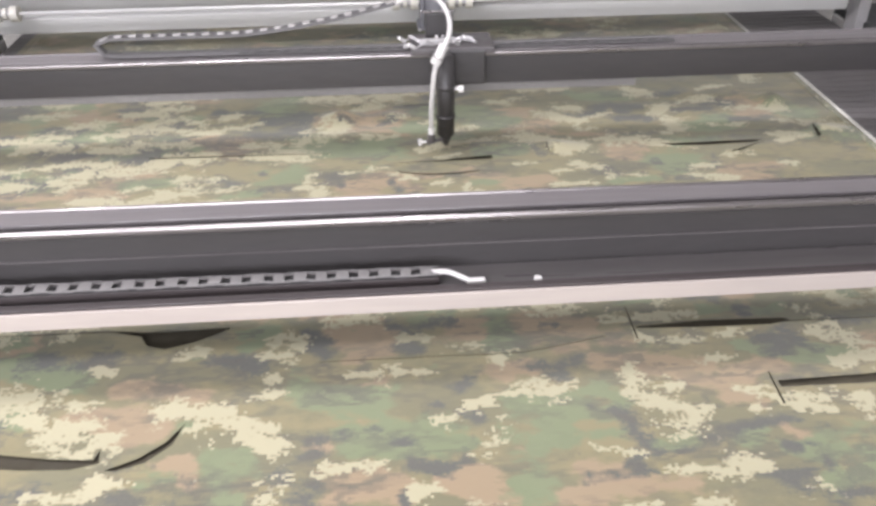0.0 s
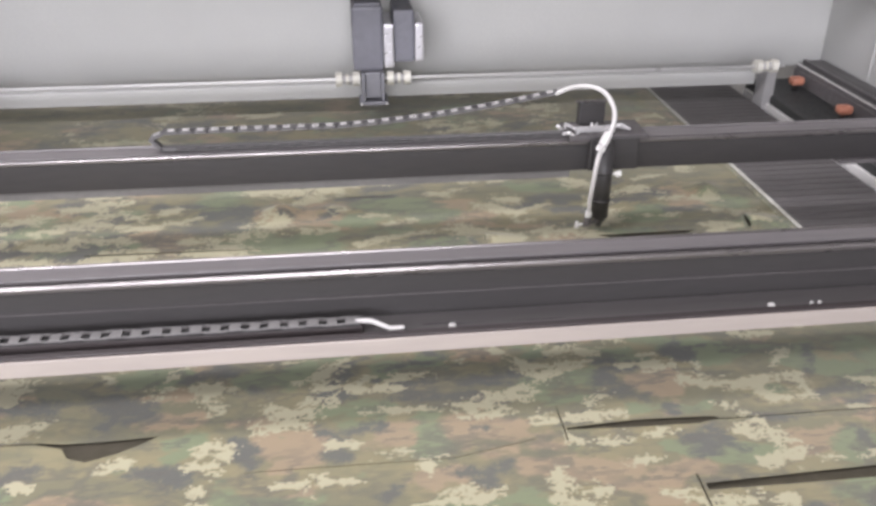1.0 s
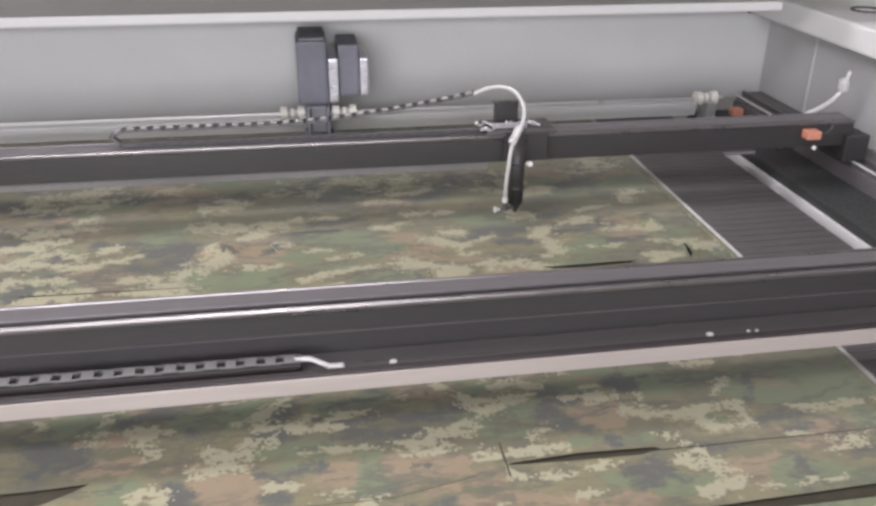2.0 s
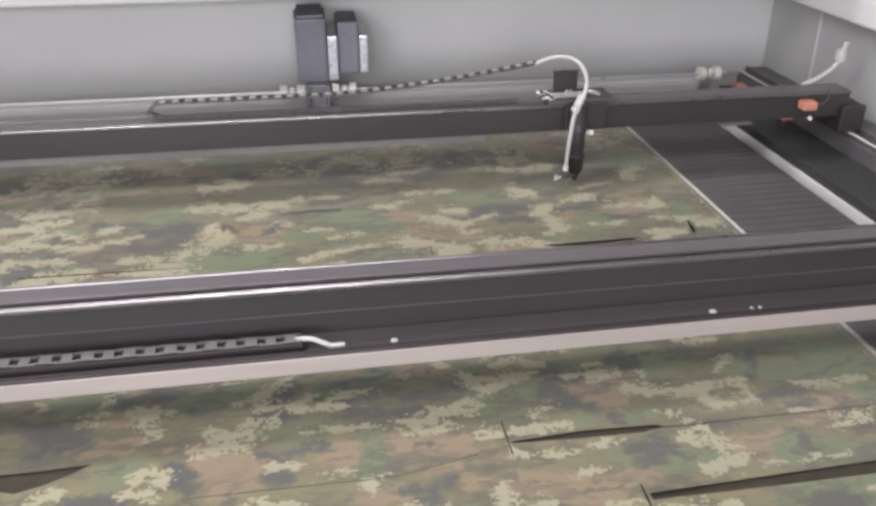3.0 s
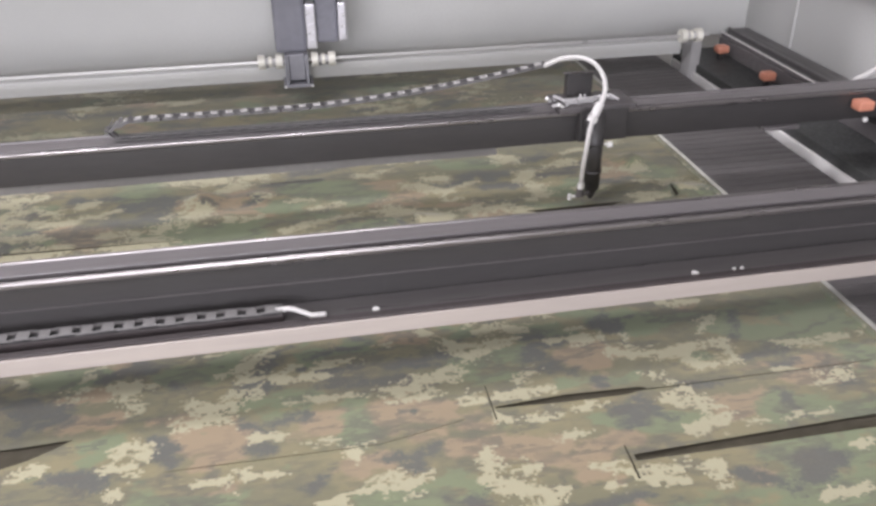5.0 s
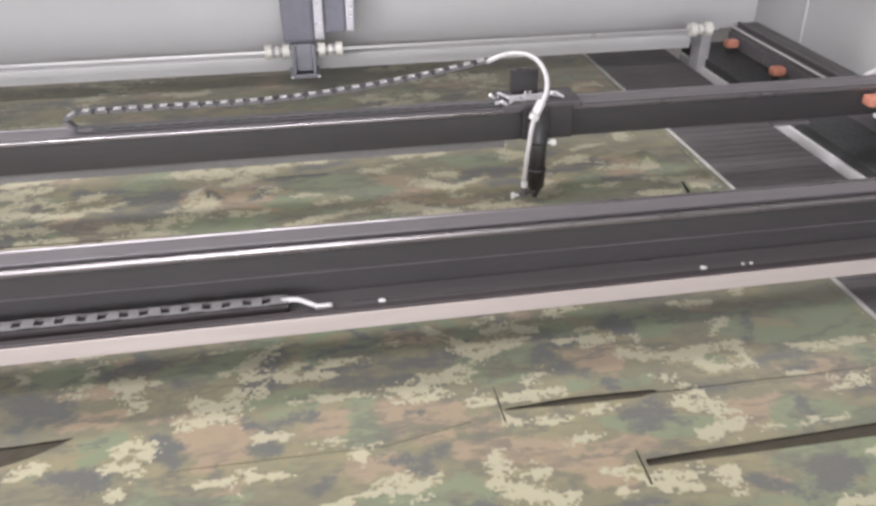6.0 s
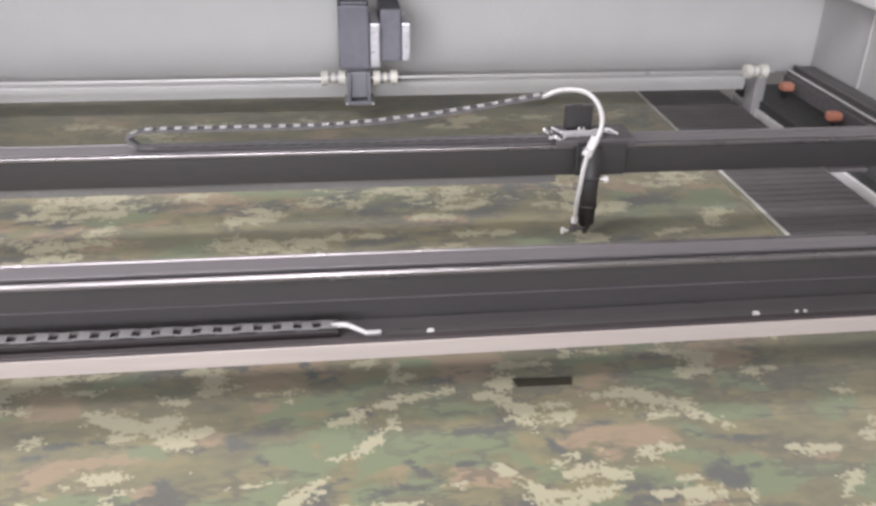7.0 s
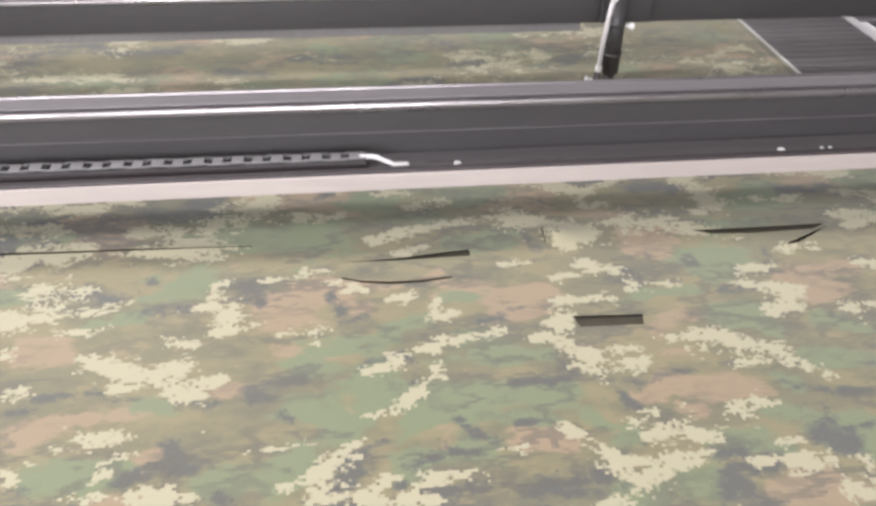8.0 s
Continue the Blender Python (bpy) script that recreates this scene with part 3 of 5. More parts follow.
blotch("tan", "near", [(-0.358, -0.17, -0.283, -0.176, 0.006), (-0.32, -0.192, -0.279, -0.195, 0.006), (-0.324, -0.138, -0.255, -0.15, 0.006), (-0.254, -0.234, -0.247, -0.251, 0.003), (-0.271, -0.232, -0.256, -0.225, 0.003), (-0.136, -0.265, -0.094, -0.274, 0.011), (-0.164, -0.217, -0.146, -0.221, 0.003), (-0.034, -0.262, -0.019, -0.28, 0.01), (-0.051, -0.261, -0.035, -0.273, 0.005), (0.053, -0.257, 0.09, -0.282, 0.008), (0.094, -0.283, 0.133, -0.28, 0.006), (0.04, -0.279, 0.055, -0.285, 0.004), (0.172, -0.162, 0.215, -0.18, 0.01), (0.204, -0.157, 0.25, -0.153, 0.006), (0.24, -0.236, 0.25, -0.243, 0.004), (0.227, -0.222, 0.24, -0.236, 0.002), (-0.12, -0.161, -0.101, -0.155, 0.004)])
blotch("slate", "near", [(-0.299, -0.258, -0.288, -0.27, 0.008), (-0.252, -0.245, -0.248, -0.257, 0.002), (-0.257, -0.261, -0.26, -0.269, 0.003), (-0.18, -0.245, -0.154, -0.253, 0.007), (-0.169, -0.268, -0.152, -0.28, 0.006), (-0.168, -0.232, -0.146, -0.227, 0.003), (-0.156, -0.211, -0.12, -0.204, 0.003), (-0.129, -0.207, -0.102, -0.203, 0.002), (-0.093, -0.219, -0.075, -0.217, 0.002), (-0.076, -0.242, -0.057, -0.249, 0.007), (-0.086, -0.269, -0.082, -0.285, 0.002), (-0.074, -0.182, -0.053, -0.179, 0.002), (-0.28, -0.232, -0.309, -0.235, 0.002), (-0.411, -0.185, -0.379, -0.188, 0.002), (-0.033, -0.153, -0.017, -0.14, 0.006), (-0.032, -0.188, -0.018, -0.196, 0.004), (-0.057, -0.249, -0.032, -0.242, 0.003), (-0.021, -0.215, -0.031, -0.227, 0.002)])
blotch("slate", "near", [(0.101, -0.205, 0.113, -0.232, 0.009), (0.105, -0.244, 0.093, -0.254, 0.003), (0.055, -0.266, 0.086, -0.266, 0.002), (0.09, -0.266, 0.108, -0.264, 0.002), (0.077, -0.19, 0.099, -0.195, 0.002), (0.118, -0.245, 0.164, -0.242, 0.002), (0.158, -0.232, 0.19, -0.232, 0.003), (0.18, -0.221, 0.228, -0.219, 0.002), (0.23, -0.215, 0.263, -0.225, 0.002), (0.194, -0.268, 0.215, -0.281, 0.009), (0.219, -0.24, 0.23, -0.247, 0.002), (0.252, -0.249, 0.248, -0.266, 0.002), (0.223, -0.273, 0.254, -0.273, 0.002), (0.237, -0.299, 0.268, -0.296, 0.003)])
blotch("sand", "near", [(0.311, -0.15, 0.329, -0.146, 0.007), (0.368, -0.15, 0.428, -0.148, 0.003), (0.42, -0.152, 0.448, -0.148, 0.002), (0.384, -0.245, 0.425, -0.244, 0.004), (0.44, -0.198, 0.462, -0.196, 0.004)])
blotch("green", "near", [(0.41, -0.13, 0.487, -0.154, 0.011), (0.389, -0.203, 0.458, -0.202, 0.011), (0.36, -0.218, 0.41, -0.22, 0.006), (0.416, -0.242, 0.433, -0.232, 0.005), (0.368, -0.23, 0.46, -0.2, 0.024)])
blotch("tan", "near", [(0.339, -0.148, 0.367, -0.138, 0.005), (0.332, -0.212, 0.362, -0.231, 0.004)])
blotch("slate", "near", [(0.33, -0.208, 0.345, -0.208, 0.005), (0.359, -0.237, 0.4, -0.219, 0.006), (0.403, -0.206, 0.409, -0.214, 0.003), (0.329, -0.209, 0.364, -0.229, 0.008), (0.374, -0.211, 0.419, -0.206, 0.011)])
blotch("sand", "rear", [(-0.418, 0.467, -0.383, 0.48, 0.013), (-0.38, 0.434, -0.343, 0.431, 0.007), (-0.372, 0.398, -0.314, 0.397, 0.011), (-0.316, 0.406, -0.279, 0.403, 0.007), (-0.315, 0.441, -0.301, 0.448, 0.012), (-0.28, 0.414, -0.263, 0.422, 0.005), (-0.392, 0.36, -0.356, 0.354, 0.013), (-0.368, 0.318, -0.326, 0.311, 0.018), (-0.276, 0.342, -0.234, 0.343, 0.012), (-0.25, 0.307, -0.195, 0.313, 0.018), (-0.206, 0.346, -0.193, 0.361, 0.011), (-0.186, 0.368, -0.158, 0.389, 0.025), (-0.175, 0.41, -0.168, 0.427, 0.012), (-0.206, 0.501, -0.174, 0.506, 0.017), (-0.157, 0.493, -0.075, 0.494, 0.019), (-0.131, 0.459, -0.091, 0.466, 0.011), (-0.075, 0.5, -0.041, 0.516, 0.009), (-0.025, 0.514, 0.01, 0.515, 0.006)])
blotch("sand", "rear", [(-0.079, 0.422, -0.063, 0.419, 0.007), (-0.119, 0.362, -0.074, 0.359, 0.006), (-0.036, 0.402, -0.004, 0.401, 0.005), (0.002, 0.373, 0.033, 0.377, 0.009), (-0.045, 0.313, -0.015, 0.324, 0.006), (-0.015, 0.324, 0.061, 0.342, 0.008), (0.074, 0.466, 0.117, 0.476, 0.011), (0.122, 0.512, 0.183, 0.509, 0.009), (-0.377, 0.524, -0.341, 0.522, 0.006), (-0.472, 0.652, -0.432, 0.665, 0.011), (-0.389, 0.663, -0.366, 0.636, 0.014), (-0.365, 0.631, -0.321, 0.624, 0.01), (-0.272, 0.645, -0.192, 0.637, 0.011), (-0.039, 0.637, 0.055, 0.661, 0.008), (0.11, 0.647, 0.128, 0.631, 0.014), (0.204, 0.632, 0.3, 0.63, 0.008), (0.134, 0.417, 0.186, 0.389, 0.015), (0.163, 0.442, 0.187, 0.434, 0.013)])
blotch("sand", "rear", [(0.1, 0.348, 0.13, 0.335, 0.02), (0.134, 0.317, 0.179, 0.31, 0.019), (0.186, 0.389, 0.233, 0.415, 0.005), (0.213, 0.325, 0.26, 0.323, 0.017), (0.266, 0.313, 0.316, 0.298, 0.008), (0.31, 0.419, 0.321, 0.368, 0.017), (0.297, 0.401, 0.324, 0.437, 0.01), (0.298, 0.344, 0.316, 0.35, 0.011), (0.281, 0.51, 0.316, 0.47, 0.012), (0.282, 0.476, 0.309, 0.478, 0.011), (0.353, 0.447, 0.397, 0.447, 0.008), (0.369, 0.36, 0.418, 0.356, 0.007), (0.417, 0.426, 0.436, 0.419, 0.011), (0.46, 0.411, 0.49, 0.411, 0.013), (0.459, 0.632, 0.495, 0.649, 0.008), (0.476, 0.514, 0.503, 0.512, 0.006), (0.394, 0.492, 0.445, 0.507, 0.006), (0.445, 0.32, 0.48, 0.324, 0.011)])
blotch("sand", "rear", [(0.503, 0.358, 0.557, 0.344, 0.014), (0.471, 0.363, 0.499, 0.368, 0.007), (0.181, 0.362, 0.214, 0.366, 0.004), (0.375, 0.461, 0.401, 0.457, 0.008)])
blotch("green", "rear", [(-0.044, 0.38, 0.001, 0.355, 0.016), (-0.027, 0.442, 0.022, 0.444, 0.018), (-0.198, 0.337, -0.089, 0.328, 0.02), (-0.25, 0.468, -0.212, 0.482, 0.018), (-0.168, 0.678, -0.039, 0.671, 0.02), (0.005, 0.428, 0.067, 0.399, 0.02), (0.028, 0.301, 0.088, 0.308, 0.009), (0.203, 0.478, 0.265, 0.479, 0.012), (0.334, 0.356, 0.391, 0.376, 0.013), (0.296, 0.308, 0.354, 0.316, 0.009), (0.49, 0.411, 0.507, 0.387, 0.014), (0.442, 0.581, 0.516, 0.596, 0.019), (0.484, 0.314, 0.55, 0.312, 0.008)])
blotch("tan", "rear", [(-0.336, 0.359, -0.299, 0.353, 0.017), (-0.322, 0.326, -0.288, 0.328, 0.011), (-0.152, 0.415, -0.082, 0.395, 0.02), (-0.138, 0.441, -0.083, 0.432, 0.014), (0.069, 0.418, 0.132, 0.407, 0.017), (0.096, 0.376, 0.122, 0.39, 0.013), (0.202, 0.306, 0.246, 0.299, 0.006), (0.186, 0.343, 0.216, 0.338, 0.009), (0.44, 0.44, 0.445, 0.407, 0.018), (0.21, 0.672, 0.306, 0.656, 0.014), (-0.303, 0.674, -0.229, 0.65, 0.011), (0.082, 0.396, 0.126, 0.362, 0.01)])
blotch("slate", "rear", [(-0.459, 0.483, -0.408, 0.456, 0.02), (-0.414, 0.34, -0.393, 0.337, 0.016), (-0.447, 0.41, -0.384, 0.417, 0.014), (-0.268, 0.381, -0.195, 0.387, 0.014), (-0.253, 0.431, -0.2, 0.432, 0.019), (-0.075, 0.46, 0.015, 0.462, 0.004), (-0.09, 0.405, -0.075, 0.421, 0.01), (-0.169, 0.436, -0.152, 0.415, 0.01), (-0.025, 0.493, 0.043, 0.503, 0.01), (0.182, 0.409, 0.251, 0.418, 0.011), (0.244, 0.39, 0.294, 0.391, 0.008), (0.335, 0.415, 0.387, 0.417, 0.009), (0.386, 0.438, 0.419, 0.432, 0.012), (0.31, 0.482, 0.356, 0.486, 0.01), (0.22, 0.433, 0.288, 0.432, 0.007), (0.407, 0.373, 0.46, 0.379, 0.008), (-0.326, 0.461, -0.279, 0.454, 0.011)])
blotch("sand", "front", [(-0.092, 0.028, -0.07, 0.038, 0.008), (-0.212, 0.016, -0.191, -0.023, 0.008), (-0.134, -0.034, -0.093, -0.025, 0.015), (-0.14, -0.057, -0.106, -0.048, 0.01), (-0.097, -0.003, -0.053, 0.005, 0.007), (-0.053, 0.005, -0.039, 0.018, 0.005), (-0.014, 0.013, 0.008, 0.013, 0.005), (-0.049, -0.04, -0.002, -0.041, 0.003), (-0.001, -0.038, 0.031, -0.037, 0.003), (0.047, -0.04, 0.08, -0.038, 0.008), (0.076, -0.028, 0.1, -0.029, 0.007), (0.05, -0.058, 0.096, -0.055, 0.004), (-0.264, 0.004, -0.241, 0.004, 0.004), (-0.197, -0.086, -0.176, -0.087, 0.009), (-0.207, -0.102, -0.184, -0.102, 0.005), (-0.195, -0.073, -0.17, -0.074, 0.003), (-0.289, -0.096, -0.263, -0.091, 0.006), (-0.266, -0.09, -0.25, -0.09, 0.002)])
blotch("sand", "front", [(-0.145, -0.064, -0.12, -0.057, 0.003), (-0.08, -0.084, -0.058, -0.087, 0.005), (-0.041, -0.103, -0.006, -0.105, 0.003), (-0, -0.12, 0.026, -0.109, 0.004), (0.004, -0.112, 0.01, -0.134, 0.003), (-0.13, -0.134, -0.089, -0.129, 0.004), (-0.089, -0.136, -0.056, -0.135, 0.002), (-0.2, -0.13, -0.19, -0.142, 0.004), (0.154, 0.045, 0.185, 0.044, 0.01), (0.117, 0.011, 0.171, 0.015, 0.008), (0.103, -0.034, 0.114, -0.032, 0.007), (0.117, -0.072, 0.155, -0.072, 0.007), (0.155, -0.072, 0.197, -0.071, 0.007), (0.173, -0.048, 0.191, -0.042, 0.007)])
blotch("sand", "front", [(0.203, -0.105, 0.246, -0.099, 0.004), (0.19, -0.138, 0.217, -0.136, 0.006), (0.137, -0.104, 0.191, -0.109, 0.004), (0.241, 0.004, 0.27, 0.002, 0.004), (0.284, -0.028, 0.313, -0.029, 0.007), (0.302, 0.004, 0.299, -0.036, 0.004), (0.327, -0.032, 0.4, -0.028, 0.006), (0.396, -0.036, 0.398, -0.061, 0.009), (0.355, -0.057, 0.392, -0.055, 0.008), (0.326, -0.041, 0.354, -0.04, 0.003), (0.294, -0.063, 0.324, -0.074, 0.003), (0.315, -0.081, 0.329, -0.101, 0.007), (0.299, -0.104, 0.329, -0.101, 0.004), (0.331, -0.114, 0.335, -0.14, 0.015), (0.455, -0.042, 0.522, -0.046, 0.005), (0.522, -0.046, 0.57, -0.04, 0.004)])
blotch("sand", "front", [(0.423, -0.083, 0.442, -0.086, 0.003), (0.465, -0.107, 0.495, -0.102, 0.007), (0.367, 0.054, 0.405, 0.05, 0.005), (0.382, -0.012, 0.413, 0.025, 0.004)])
blotch("green", "front", [(-0.291, 0.036, -0.229, 0.04, 0.009), (-0.151, 0.017, -0.108, 0.032, 0.01), (-0.03, 0.03, 0.028, 0.037, 0.008), (-0.085, -0.035, -0.022, -0.035, 0.006), (-0.07, -0.055, -0.034, -0.054, 0.004), (0.011, -0.05, 0.008, -0.105, 0.01), (-0.231, -0.065, -0.203, -0.064, 0.005), (-0.223, -0.089, -0.205, -0.081, 0.004), (0.188, -0.013, 0.123, -0.02, 0.009), (0.123, -0.047, 0.17, -0.038, 0.005), (0.254, 0.046, 0.335, 0.024, 0.01), (0.353, 0.021, 0.393, 0.024, 0.006), (0.415, 0.002, 0.468, -0.03, 0.016), (0.491, 0.01, 0.574, -0.007, 0.017), (0.346, -0.05, 0.376, -0.051, 0.004), (0.213, -0.065, 0.269, -0.067, 0.003)])
blotch("green", "front", [(0.266, -0.076, 0.295, -0.059, 0.003), (0.266, -0.118, 0.31, -0.142, 0.011), (0.228, -0.118, 0.25, -0.131, 0.004), (0.519, -0.07, 0.539, -0.084, 0.014)])
blotch("tan", "front", [(-0.171, -0.043, -0.136, -0.046, 0.004), (-0.138, -0.084, -0.095, -0.085, 0.013), (-0.127, -0.108, -0.089, -0.108, 0.004), (-0.046, -0.095, -0.004, -0.08, 0.008), (-0.024, -0.068, -0.004, -0.068, 0.006), (0.038, -0.072, 0.09, -0.087, 0.011), (0.039, -0.104, 0.086, -0.11, 0.006), (-0.264, 0.004, -0.214, 0.012, 0.007), (-0.256, -0.038, -0.212, -0.035, 0.007), (0.01, -0.135, 0.03, -0.135, 0.006), (0.088, -0.098, 0.126, -0.106, 0.009), (0.232, -0.022, 0.268, -0.039, 0.008), (0.1, -0.131, 0.186, -0.148, 0.007), (0.242, -0.08, 0.258, -0.065, 0.003), (0.35, -0.127, 0.4, -0.128, 0.012)])
blotch("tan", "front", [(0.464, -0.079, 0.529, -0.092, 0.009), (0.439, -0.101, 0.476, -0.1, 0.006), (0.389, -0.073, 0.426, -0.071, 0.003)])
blotch("slate", "front", [(-0.299, 0.003, -0.27, -0.015, 0.019), (-0.291, -0.031, -0.281, -0.009, 0.013), (-0.227, 0.032, -0.185, 0.038, 0.006), (-0.161, 0.01, -0.144, -0.002, 0.003), (-0.086, -0.014, -0.07, -0.008, 0.012), (-0.081, 0.003, -0.064, 0.032, 0.005), (-0.02, 0, 0.024, 0.005, 0.006), (-0.022, -0.018, 0.065, -0.026, 0.004), (-0.168, -0.07, -0.151, -0.103, 0.006), (-0.153, -0.081, -0.147, -0.117, 0.004), (-0.09, -0.063, -0.07, -0.082, 0.006), (-0.085, -0.102, -0.065, -0.102, 0.006), (-0.065, -0.068, -0.034, -0.062, 0.005), (-0.247, -0.104, -0.211, -0.105, 0.01), (-0.23, -0.121, -0.213, -0.118, 0.005), (0.035, -0.132, 0.058, -0.144, 0.009), (0.059, -0.134, 0.082, -0.128, 0.007)])
blotch("slate", "front", [(0.057, -0.006, 0.106, 0.003, 0.01), (0.052, -0.079, 0.068, -0.077, 0.002), (0.204, -0.017, 0.221, -0.039, 0.014), (0.21, 0.002, 0.23, 0.008, 0.011), (0.196, 0.015, 0.214, 0.017, 0.004), (0.284, 0.04, 0.3, 0.015, 0.012), (0.248, -0.063, 0.251, -0.077, 0.005), (0.257, -0.112, 0.281, -0.108, 0.012), (0.284, -0.113, 0.295, -0.128, 0.006), (0.255, -0.132, 0.268, -0.126, 0.006), (0.409, -0.058, 0.455, -0.053, 0.006), (0.432, -0.082, 0.458, -0.068, 0.005), (0.419, -0.115, 0.415, -0.131, 0.004), (0.417, -0.148, 0.419, -0.115, 0.002), (0.324, -0.087, 0.366, -0.096, 0.002)])
blotch("slate", "front", [(0.476, -0.118, 0.502, -0.114, 0.002), (0.437, 0.02, 0.417, -0.019, 0.005)])
blotch("sand", "middle", [(-0.347, 0.252, -0.304, 0.252, 0.011), (-0.367, 0.222, -0.325, 0.222, 0.01), (-0.318, 0.195, -0.277, 0.195, 0.004), (-0.301, 0.22, -0.278, 0.223, 0.004), (-0.279, 0.226, -0.252, 0.235, 0.002), (-0.17, 0.197, -0.173, 0.229, 0.009), (-0.18, 0.183, -0.15, 0.192, 0.007), (-0.206, 0.22, -0.182, 0.226, 0.005), (-0.189, 0.238, -0.181, 0.254, 0.006), (-0.219, 0.179, -0.199, 0.171, 0.005), (-0.145, 0.256, -0.11, 0.263, 0.004), (-0.11, 0.27, -0.084, 0.264, 0.003), (-0.126, 0.182, -0.079, 0.182, 0.002), (-0.098, 0.169, -0.093, 0.162, 0.002), (-0.079, 0.246, -0.064, 0.236, 0.006), (-0.069, 0.237, -0.054, 0.231, 0.004), (-0.29, 0.158, -0.241, 0.154, 0.006), (-0.26, 0.139, -0.199, 0.14, 0.011)])
blotch("sand", "middle", [(-0.252, 0.122, -0.219, 0.126, 0.004), (-0.21, 0.125, -0.176, 0.128, 0.011), (-0.195, 0.111, -0.183, 0.116, 0.011), (-0.351, 0.17, -0.342, 0.169, 0.005), (-0.336, 0.123, -0.325, 0.128, 0.006), (-0.283, 0.062, -0.254, 0.073, 0.004), (-0.257, 0.07, -0.242, 0.072, 0.008), (-0.306, 0.048, -0.285, 0.057, 0.002), (-0.312, 0.044, -0.302, 0.038, 0.003), (-0.245, 0.048, -0.219, 0.056, 0.002), (-0.267, 0.016, -0.238, 0.018, 0.002), (-0.223, 0.016, -0.194, 0.019, 0.005), (-0.214, 0.009, -0.177, 0.01, 0.004), (-0.245, 0.033, -0.238, 0.035, 0.002), (-0.143, 0.049, -0.096, 0.056, 0.002), (-0.095, 0.02, -0.071, 0.046, 0.004), (-0.118, 0.012, -0.095, 0.022, 0.003), (-0.071, 0.048, -0.059, 0.056, 0.002)])
blotch("sand", "middle", [(-0.094, 0.002, -0.087, 0.009, 0.002), (-0.072, 0, -0.045, 0.01, 0.004), (-0.045, 0.01, -0.036, 0.024, 0.002), (-0.061, -0.008, -0.011, -0.007, 0.002), (-0.03, 0.004, -0.008, 0.009, 0.004), (-0.057, 0.124, -0.025, 0.135, 0.004), (-0.054, 0.075, -0.028, 0.087, 0.003), (-0.037, 0.079, -0.019, 0.093, 0.003), (-0.019, 0.096, 0.004, 0.132, 0.005), (-0.034, 0.142, 0.006, 0.153, 0.004), (-0.026, 0.286, 0.008, 0.298, 0.005), (0.008, 0.19, 0.012, 0.213, 0.005)])
blotch("sand", "middle", [(-0.029, 0.221, -0.009, 0.223, 0.004), (0.079, 0.264, 0.112, 0.266, 0.002), (0.122, 0.238, 0.161, 0.244, 0.004), (0.159, 0.257, 0.188, 0.246, 0.009), (0.145, 0.292, 0.176, 0.304, 0.01), (0.256, 0.302, 0.28, 0.306, 0.008), (0.19, 0.215, 0.24, 0.224, 0.003), (0.12, 0.204, 0.171, 0.204, 0.005), (0.107, 0.166, 0.12, 0.18, 0.011), (0.085, 0.153, 0.11, 0.159, 0.005), (0.115, 0.137, 0.141, 0.127, 0.008), (0.128, 0.115, 0.171, 0.118, 0.01), (0.147, 0.134, 0.176, 0.135, 0.005), (0.134, 0.101, 0.142, 0.097, 0.002), (0.204, 0.147, 0.253, 0.146, 0.007), (0.25, 0.139, 0.294, 0.125, 0.01), (0.254, 0.111, 0.279, 0.114, 0.004), (0.289, 0.115, 0.318, 0.095, 0.006)])
blotch("sand", "middle", [(0.217, 0.128, 0.238, 0.133, 0.004), (0.298, 0.232, 0.335, 0.243, 0.007), (0.301, 0.214, 0.339, 0.202, 0.006), (0.308, 0.18, 0.335, 0.182, 0.01), (0.325, 0.195, 0.349, 0.202, 0.006), (0.286, 0.216, 0.301, 0.214, 0.003), (0.424, 0.24, 0.436, 0.234, 0.007), (0.371, 0.171, 0.405, 0.176, 0.005), (0.394, 0.271, 0.356, 0.265, 0.005), (0.158, 0.059, 0.173, 0.052, 0.005), (0.16, 0.039, 0.186, 0.039, 0.003), (0.146, 0.035, 0.156, 0.028, 0.003), (0.183, 0.031, 0.208, 0.04, 0.002), (0.21, 0.046, 0.237, 0.049, 0.003), (0.229, 0.062, 0.259, 0.068, 0.006), (0.217, 0.054, 0.229, 0.062, 0.003), (0.091, 0.053, 0.109, 0.038, 0.004), (0.103, 0.033, 0.122, 0.026, 0.004)])
